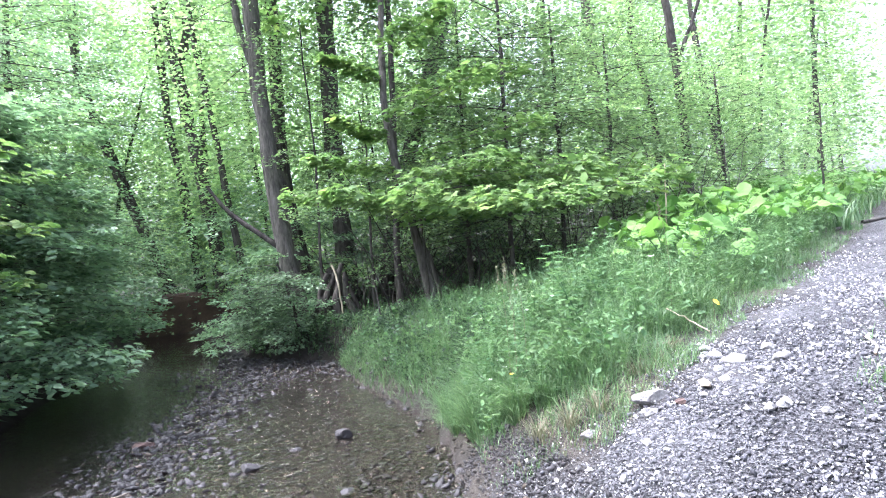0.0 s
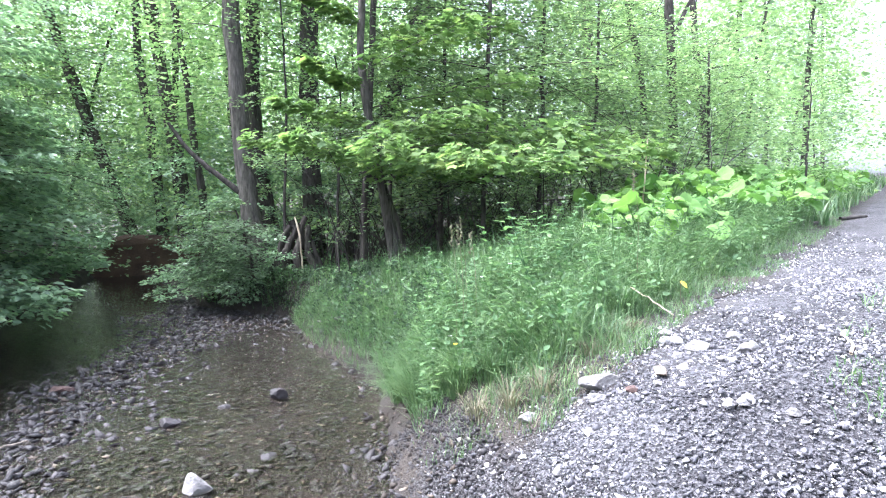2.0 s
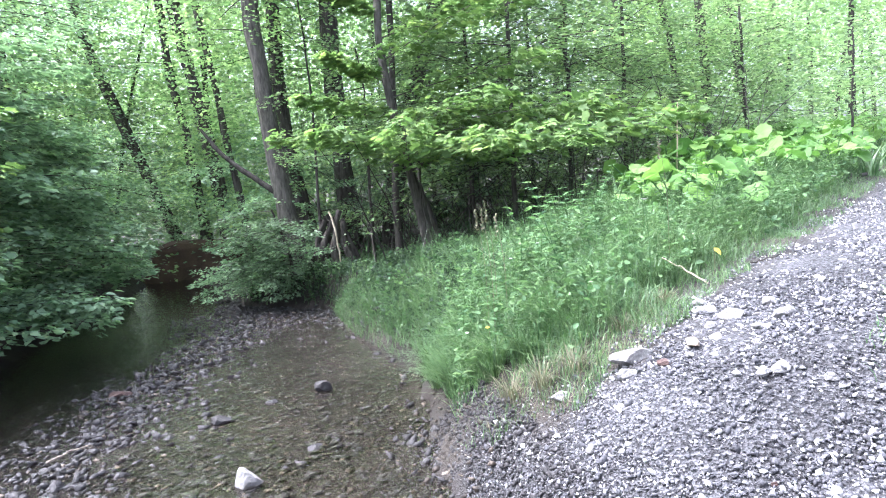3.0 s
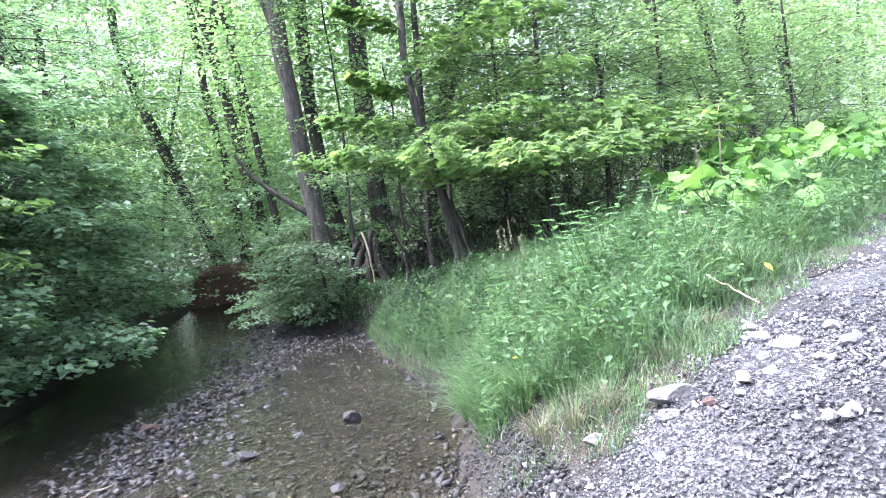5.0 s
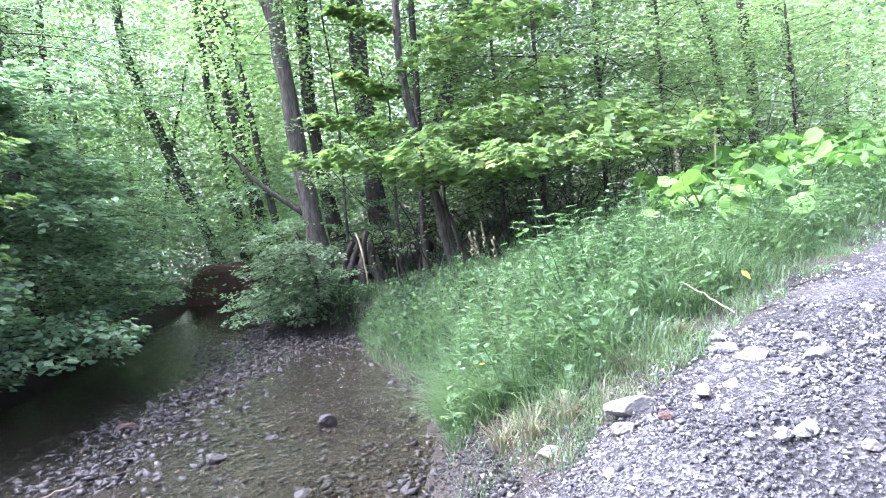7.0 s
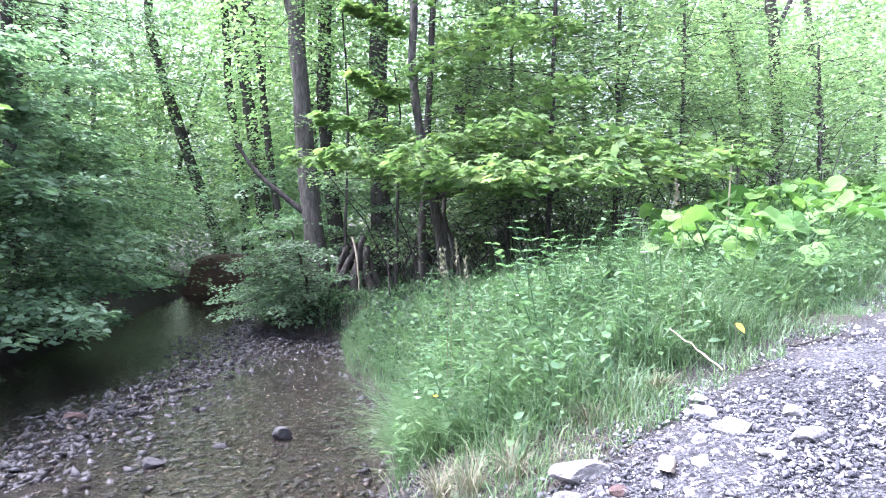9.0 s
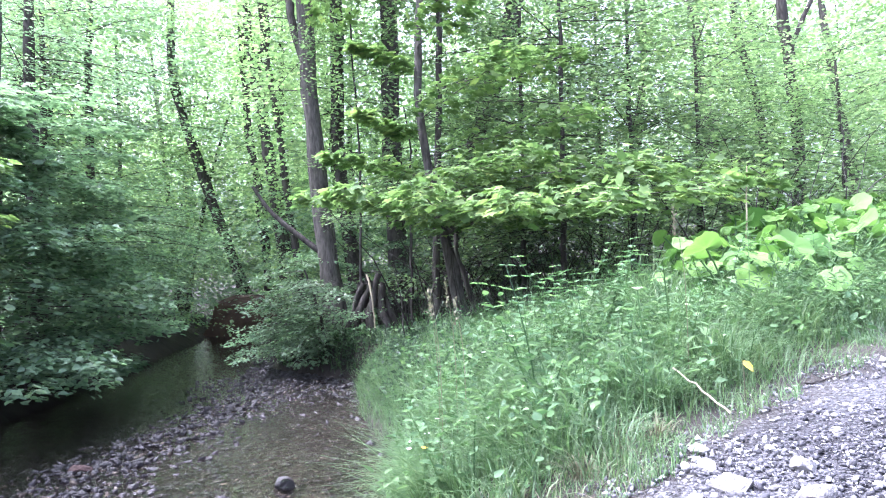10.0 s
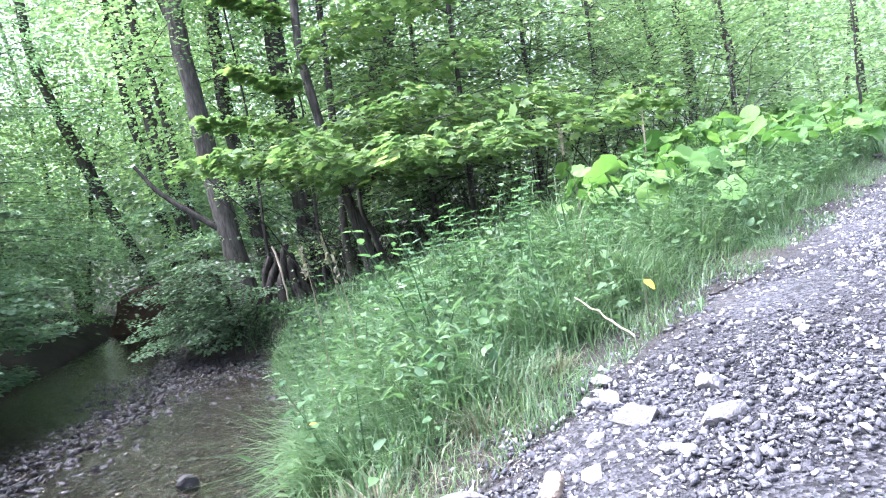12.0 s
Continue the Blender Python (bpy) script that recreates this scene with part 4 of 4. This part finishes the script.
for pts, r in (([g(-8.2, 20), (-8.62, 20, 4.8), (-8.96, 20, 6.5), (-9.06, 20, 8.9), (-9.3, 20, 13.5)], 0.18), ([g(-8.0, 21), (-8.25, 21, 5.5), (-8.2, 21, 7.9), (-8.1, 21, 13)], 0.14),
               ([g(-5.45, 16.5), (-5.98, 16.5, 4.5), (-6.22, 16.5, 6.4), (-6.49, 16.5, 8.0), (-6.8, 16.5, 12)], 0.12)):
    tree("slender_tree", "slender leaning tree by the stream", [(pts, r, r * 0.5)], around(pts, 4.0, 13.0, 26, 2.2, 190, back=9.5), lit_leaf, dark_bark, 0.13, group="slender trees by the stream")
LT = [g(-9.3, 20.8), (-10.84, 21, 4.06), (-11.41, 21, 5.72), (-12.32, 21, 8.23), (-12.61, 21, 9.67), (-12.47, 21, 13.5)]
tree("leaning_tree", "dark tree leaning out over the stream", [(LT, 0.22, 0.13)], around(LT, 3.0, 13.5, 60, 2.5, 220, back=9.5), wood_leaf, dark_bark, 0.13)
C = [g(-0.95, 12.0), (-0.94, 12, 2.2), (-0.77, 12, 4.8), (-0.71, 12, 6.5), (-0.75, 12, 10)]
# wide boughs from 8.2 m up are added above the view, for shade
tree("young_beech", "young beech with a thin dark stem", [(C, 0.07, 0.045)], around(C, 3.4, 10.0, 34, 2.2, 220, back=9.5) + around(C, 8.2, 10.5, 14, 3.6, 400, 0.5), wood_leaf, dark_bark, 0.09)
D = [g(-1.55, 15.5), (-1.37, 15.5, 2.36), (-1.04, 15.5, 3.68), (-0.3, 15.5, 5.4), (0.33, 15.5, 7.6), (0.82, 15.5, 9.05), (1.3, 15.5, 12.5)]
tree("bent_beech", "dark beech trunk bent to one side", [(D, 0.24, 0.17)], around(D, 3.6, 12.5, 54, 2.8, 220, back=9.5), wood_leaf, dark_bark, 0.115)
R2 = [g(7.2, 22.0), (6.75, 22, 3.8), (6.37, 22, 6.1), (6.18, 22, 8.0), (6.08, 22, 10), (6.05, 22, 14)]
tree("alder", "straight grey trunk among the trees", [(R2, 0.24, 0.18)], around(R2, 4.0, 14.0, 50, 2.8, 200, back=12.0), lit_leaf, bark, 0.14)
R1 = [g(5.9, 14.0), (5.96, 14, 2.54), (6.02, 14, 3.9), (5.95, 14, 5.24), (5.85, 14, 6.46), (5.7, 14, 8.0), (5.6, 14, 10.5)]
tree("hazel", "dark slim tree with a forked stem at the meadow", [(R1, 0.12, 0.07), ([(5.94, 14, 5.9), (6.2, 14, 6.57), (6.6, 14, 7.35), (6.9, 14, 9.5)], 0.05, 0.03)], around(R1, 4.8, 10.5, 26, 1.8, 190, back=9.5), lit_leaf, dark_bark, 0.085)
R3 = [g(5.7, 15.5), (5.73, 15.5, 2.4), (5.88, 15.5, 4.2), (5.84, 15.5, 5.5), (5.41, 15.5, 6.7), (5.19, 15.5, 7.65), (5.68, 15.5, 8.3), (6.0, 15.5, 11)]
tree("hazel", "crooked dark slim tree beside the meadow", [(R3, 0.1, 0.06)], around(R3, 3.4, 11.0, 30, 1.9, 190, back=9.5), lit_leaf, dark_bark, 0.09)
HB = [g(6.2, 12.6), (6.15, 12.6, 3.2), (6.1, 12.6, 5.2)]
tree("birch_bush", "light green bush with small fluttering leaves", [(HB, 0.05, 0.02)], around(HB, 2.0, 5.4, 60, 1.2, 200, 0.8, 0.4), lit_leaf, dark_bark, 0.07)
YB = [g(8.6, 13.2), (8.67, 13.2, 3.6), (8.7, 13.2, 4.8)]
tree("young_birch", "thin young birch at the edge of the meadow", [(YB, 0.03, 0.012)], around(YB, 2.6, 4.8, 16, 0.7, 90, 0.8, 0.4), lit_leaf, dark_bark, 0.07)
RF = [g(17.0, 26.0), (17.0, 26, 8.4), (17.3, 26, 14)]
tree("slender_tree", "far slender tree, bright haze put into its pale leaves", [(RF, 0.14, 0.07)], around(RF, 4.0, 14.0, 36, 3.0, 150), lit_leaf, dark_bark, 0.15)

# the sycamore whose lowest tier reaches out over the meadow
M = [g(-0.2, 10.5), (-0.32, 10.5, 1.55), (-0.46, 10.5, 2.37), (-0.69, 10.5, 3.2), (-0.85, 10.5, 4.0), (-0.8, 10.6, 6.0), (-0.7, 10.7, 9.2)]
tier = []
for z0, tx, ty, tz, n in ((2.6, 3.7, 9.4, 2.85, 420), (2.55, 2.9, 8.5, 2.65, 420), (2.5, 1.8, 7.8, 2.5, 400), (2.5, 0.8, 7.6, 2.5, 340), (2.6, -0.3, 7.9, 2.75, 300), (2.7, -1.5, 8.6, 2.85, 280), (2.8, -2.4, 9.6, 2.95, 260),
                          (2.9, 3.3, 10.2, 3.1, 330), (3.0, 2.3, 9.0, 3.1, 330), (3.1, 0.9, 8.6, 3.2, 300), (3.3, -1.9, 9.4, 3.5, 240), (3.6, 1.8, 9.6, 3.9, 240), (3.9, -1.6, 9.8, 4.2, 200),
                          (4.2, 0.8, 9.0, 4.6, 220), (4.6, 1.6, 10.4, 5.0, 200), (5.0, -1.8, 10.2, 5.4, 180), (5.4, 0.3, 9.4, 5.8, 180)):
    s0, e0 = np.array((np.interp(z0, [p[2] for p in M], [p[0] for p in M]), 10.5, z0)), np.array((tx, ty, tz))
    l = float(np.linalg.norm(e0 - s0))
    tier.append((s0, e0 - s0 + (0, 0, 0.06 * l), l, l * 0.34, n, 0.06))
# boughs from 6.6 to 9.2 m are added unseen, to darken the ground beneath
tree("sycamore", "young sycamore spreading flat tiers of lobed leaves", [(M, 0.1, 0.03), ([g(-0.05, 10.8), (-0.22, 10.8, 1.64), (-0.39, 10.8, 2.07), (-0.3, 10.9, 3.4)], 0.055, 0.02), ([(-0.46, 10.5, 2.4), (0.5, 10.0, 2.7), (1.6, 9.2, 2.75)], 0.035, 0.012)],
     [(a, b, c, d, int(n * 1.25), e) for a, b, c, d, n, e in tier] + around(M, 6.6, 9.2, 7, 2.6, 220, 0.5), maple_leaf, bark, 0.132, LOBED)
for k, (x, y, lo, hi, n) in enumerate(((1.35, 11.5, 2.3, 7.0, 50), (0.6, 13.2, 1.6, 7.0, 50), (2.6, 12.6, 1.5, 6.5, 50), (3.9, 13.2, 1.5, 6.0, 44), (-0.4, 17.5, 1.2, 6.0, 40), (2.4, 17.0, 1.2, 8.0, 50))):
    E = [g(x, y), (x, y, 2.4), (x + 0.06, y, 4.0), (x + 0.1, y + 0.1, hi + 0.5)]
    tree("young_beech", "young beech with level dark boughs in the shade", [(E, 0.06, 0.025)], around(E, lo, hi, n, 2.3, 230, 0.55, 0.15), wood_leaf, dark_bark, 0.09, group="young beeches in the shade")

for x, y, lo, hi, n in ((-2.7, 12.9, 1.5, 6.8, 17), (-1.5, 12.4, 1.6, 4.6, 12)):
    E = [g(x, y), (x, y, 2.2), (x + 0.08, y, 4.0), (x - 0.05, y, hi + 0.4)]
    tree("young_beech", "slender young beech with sparse light boughs before the trunks", [(E, 0.035, 0.015)], around(E, lo, hi, n, 1.5, 150, 0.5, 0.15), wood_leaf, dark_bark, 0.085, group="slender beeches on the bank")

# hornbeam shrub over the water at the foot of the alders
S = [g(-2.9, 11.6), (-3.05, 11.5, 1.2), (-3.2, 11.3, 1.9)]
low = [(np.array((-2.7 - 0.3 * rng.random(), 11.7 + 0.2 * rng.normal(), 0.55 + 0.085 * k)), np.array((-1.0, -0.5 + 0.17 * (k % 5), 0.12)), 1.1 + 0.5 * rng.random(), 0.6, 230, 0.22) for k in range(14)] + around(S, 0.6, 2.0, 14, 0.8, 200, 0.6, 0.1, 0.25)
tree("hornbeam_shrub", "hornbeam shrub hanging over the stream edge", [(S, 0.04, 0.015)], low, shaded_hornbeam_leaf, dark_bark, 0.075)
# the beech on the other bank, whose tiers hang over the water
L1 = [g(-7.6, 9.2), (-7.5, 9.2, 2.0), (-7.4, 9.2, 4.0), (-7.4, 9.2, 8.0)]
hang = []
for k in range(130):
    z = 0.4 + 4.2 * k / 130
    w = rng.uniform(-1.3, 0.9)
    l = rng.uniform(1.4, 2.7) * (1.0 if z < 2.4 else 0.8)
    x0, y0 = -7.0 + rng.normal() * 0.3, 8.2 + rng.normal() * 1.2
    open_line = 0.56 if z < 0.8 else 0.49 if z < 1.8 else 0.56
    while x0 + (l + 0.1) * math.cos(w) > -open_line * (y0 + l * math.sin(w)) and l > 0.5:
        l -= 0.1
    hang.append((np.array((x0, y0, z)), np.array((math.cos(w), math.sin(w), 0.1)), l, l * 0.4, 300, 0.12))
tree("beech", "beech with layered dark green boughs over the water", [(L1, 0.14, 0.07)], hang, beech_leaf, dark_bark, 0.1, BROAD)
L0 = [g(-6.6, 6.2), (-6.5, 6.2, 2.0), (-6.4, 6.2, 4.2)]
tree("hazel", "bright leafed hazel at the far water's edge", [(L0, 0.05, 0.02)], around(L0, 0.6, 1.8, 12, 1.2, 160, 0.5) + [(np.array((-6.4, 6.2, z)), np.array((1.0, w, 0.1)), 1.9, 0.75, 170, 0.14) for z, w in ((2.3, -0.3), (2.6, 0.1), (2.9, -0.5), (3.2, 0.2), (3.4, -0.2), (3.7, -0.4), (2.0, 0.0), (1.6, -0.5))], maple_leaf, dark_bark, 0.12, BROAD)
L2 = [g(-8.0, 10.5), (-8.0, 10.5, 3.0), (-8.1, 10.5, 9.0)]
tree("beech", "beech in deep shade beyond the water", [(L2, 0.13, 0.06)], around(L2, 0.8, 2.0, 14, 1.7, 220, 0.5, 0.1) + around(L2, 2.2, 7.0, 56, 2.7, 280, 0.5, 0.1), beech_leaf, dark_bark, 0.075)
L3 = [g(-10.5, 14.5), (-10.4, 14.5, 3.0), (-10.3, 14.5, 10.0)]
tree("beech", "shaded beech on the far side of the stream", [(L3, 0.14, 0.06)], around(L3, 0.8, 9.5, 96, 3.0, 300, 0.5, 0.1), beech_leaf, dark_bark, 0.1)

for x, y, tall, n in ((-9.6, 12.2, 9.0, 70), (-12.6, 14.6, 11.0, 80), (-13.2, 19.0, 12.0, 80), (-9.9, 9.4, 8.0, 60)):
    E = [g(x, y), (x + 0.1, y, 3.0), (x + 0.3 * rng.normal(), y, tall)]
    tree("beech", "slim beech in the shade of the far bank", [(E, 0.09, 0.04)], around(E, 1.8, tall, n // 2, 2.4, 230, 0.5, 0.1), wood_leaf, dark_bark, 0.1, group="slim beeches of the far bank", loft=0.1)

# dead limb, roots and brushwood
stick("dead_limb", "broken dead limb with a pale split end", [(-5.18, 13.2, 3.76), (-4.78, 13.2, 3.16), (-4.07, 13.2, 2.59), (-3.58, 13.25, 2.2)], 0.035, 0.07, dark_bark, 9)
stick("root", "pale bare root hanging down the bank", [(-2.1, 12.0, 0.58), (-2.17, 12, 0.96), (-2.17, 12, 1.42), (-2.31, 12.1, 1.78)], 0.013, 0.022, pale_wood)
stump = thing("tree_stump", "old dark alder stump with tangled roots", "stump", g(-2.35, 12.5))
o = np.array(g(-2.35, 12.5))
for k in range(9):
    w = 2 * math.pi * k / 9
    pts = [(math.cos(w) * 0.55, math.sin(w) * 0.45, 0.0), (math.cos(w) * 0.28, math.sin(w) * 0.28, 0.7), (math.cos(w + 0.9) * 0.22, math.sin(w + 0.9) * 0.22, 0.85 + 0.45 * rng.random())]
    part("root", tube_mesh("root", [(bent(pts, 8, 0.02), np.linspace(0.09, 0.06, 8))], dark_bark, 7, 0.1), stump)


bank = new("earth_bank", rock_mesh("earth_bank", (6.4, 2.2, 2.5), red_earth, 77))
bank.matrix_basis = pose(-8.2, 18.9, 0.0, 0, 0, 8)
tagged(bank, "eroded reddish brown earth bank at the stream bend", "bank", kind="structure")


def brush(name, label, count, box, tall, material):
    runs = []
    for _ in range(count):
        x, y = rng.uniform(box[0], box[2]), rng.uniform(box[1], box[3])
        z, h = height(x, y), rng.uniform(*tall)
        d = rng.normal(size=2) * 0.55
        runs.append((bent([(x, y, z), (x + d[0] * h * 0.4, y + d[1] * h * 0.4, z + h * 0.6), (x + d[0] * h, y + d[1] * h, z + h)], 6, 0.02), np.linspace(0.014, 0.004, 6)))
    return tagged(new(name, tube_mesh(name, runs, material, 4, 0.0)), label, "brushwood", kind="stuff")


brush("brushwood", "bare dark twigs and saplings in the shade", 130, (-1.2, 10.0, 5.5, 17.0), (0.6, 2.6), dark_bark)
brush("brushwood", "dense tangle of dark dead branches in the hollow", 170, (-2.6, 12.6, 2.2, 15.5), (0.5, 2.4), dark_bark)


def shrub_layer(name, label, count, box, low, high, leaf, size, each, sparse=0.0, inside=None):
    """Leafy undergrowth past counting."""
    clouds = []
    while len(clouds) < count:
        x, y = rng.uniform(box[0], box[2]), rng.uniform(box[1], box[3])
        if inside and not inside(x, y):
            continue
        z = height(x, y) + rng.uniform(low, high)
        w = rng.random() * 6.283
        clouds.append(spray((x, y, z), (math.cos(w), math.sin(w), 0.2 * rng.normal()), 1.5 * size / 0.1, 0.9 * size / 0.1, each, size, 0.12, 0.45 if size < 0.12 else 1.0, loft=0.0 if size < 0.12 else 0.12)[0])
    v, f = join(clouds)
    return tagged(new(name, mesh_of(name, v, f, leaf)), label, "undergrowth", kind="stuff")


dry = lambda x, y: side(BANK, x, y) > 0.4 or side(FAR_BANK, x, y) < -0.4
shrub_layer("undergrowth", "shaded leafy undergrowth between the trees", 400, (-14, 15.5, 12, 26), 0.2, 4.5, wood_leaf, 0.13, 110, inside=dry)
shrub_layer("undergrowth", "bushes closing the hollow, its shade put into their leaf colour", 110, (-3.5, 14.6, 2.6, 17.0), 0.1, 2.4, hollow_shade_leaf, 0.1, 110, inside=dry)
shrub_layer("undergrowth", "dark leafy bushes round the trunks", 190, (-9.5, 14.2, 0.5, 19.5), 0.2, 3.6, beech_leaf, 0.1, 120, inside=dry)
shrub_layer("undergrowth", "low dark bushes on the bank by the water", 46, (-4.6, 11.2, -2.7, 13.6), 0.0, 0.5, beech_leaf, 0.075, 110, inside=lambda x, y: side(BANK, x, y) > 0.1)
shrub_layer("undergrowth", "leafy boughs hanging over the earth bank", 34, (-11.0, 17.6, -5.6, 19.5), 1.7, 3.4, beech_leaf, 0.1, 120)
shrub_layer("undergrowth", "dark thicket beyond the bend of the stream", 260, (-20, 19, -7, 26), 0.1, 4.5, beech_leaf, 0.14, 100, inside=lambda x, y: side(FAR_BANK, x, y) < -0.3 or side(BANK, x, y) > 0.4)
shrub_layer("undergrowth", "dark undergrowth along the far bank", 250, (-13, 4, -6, 19), 0.05, 2.2, beech_leaf, 0.1, 90, inside=lambda x, y: side(FAR_BANK, x, y) < -0.2)

# ---------------------------------------------------------------- wood behind
def grown(label, tall, r, low, leaf, size, count, each):
    pts = [(0, 0, -0.3), (rng.normal() * 0.2, rng.normal() * 0.2, tall * 0.4), (rng.normal() * 0.5, rng.normal() * 0.5, tall)]
    return tree("forest_tree", label, [(pts, r, r * 0.4)], around(pts, low, tall, count, tall * 0.26, each, 0.55), leaf, dark_bark, size, OVAL, 7, "trees of the wood", "tree", False)


woods = [grown("tall leafy forest tree in the wood", 15, 0.15, 2.0, wood_leaf, 0.2, 60, 130),
         grown("tall light green forest tree in the wood", 17, 0.16, 2.5, lit_leaf, 0.21, 60, 130),
         grown("slim leafy forest tree in the wood", 13, 0.1, 1.2, lit_leaf, 0.19, 50, 130)]
spots = [(9.5, 19.0), (12.5, 23.0), (15.0, 29.0), (10.0, 26.0)]
tries = 0
while len(spots) < 36 and tries < 5000:
    tries += 1
    y = 23 + 34 * rng.random()
    x = rng.uniform(-1.05, 0.95) * (y + 4)
    t = side(TRACK, x, y)
    if (-t > 5.0 or t > 9) and all(math.hypot(x - a, y - b) > 2.6 for a, b in spots) and (side(BANK, x, y) > 0.5 or side(FAR_BANK, x, y) < -0.5):
        spots.append((x, y))
spots = spots[4:] + spots[:4]
for k, (x, y) in enumerate(spots):
    if k < 3:
        woods[k].matrix_basis = upright(x, y, k, 1.0)
    else:
        put(woods[k % 3 if x < 6 else 1 + k % 2], x, y, rng.uniform(0, 6.28), rng.uniform(0.75, 1.1))
for x, y in ((-19.0, -1.0), (-12.0, -9.0), (-15.0, -13.0), (-20.0, -6.0), (-9.0, -14.0)):        # unseen trees added behind on the left, to shade the stream
    put(woods[0], x, y, rng.uniform(0, 6.28), rng.uniform(0.8, 1.0))
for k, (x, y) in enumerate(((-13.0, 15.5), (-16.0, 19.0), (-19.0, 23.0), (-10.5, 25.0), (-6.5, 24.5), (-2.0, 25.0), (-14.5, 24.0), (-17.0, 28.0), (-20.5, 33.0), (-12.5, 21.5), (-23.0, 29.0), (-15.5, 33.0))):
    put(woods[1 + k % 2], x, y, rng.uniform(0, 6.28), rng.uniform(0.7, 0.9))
shrub_layer("far_woods", "distant bright green foliage of the wood edge", 620, (-75, 50, 75, 90), 0.3, 18.0, lit_leaf, 0.5, 70)
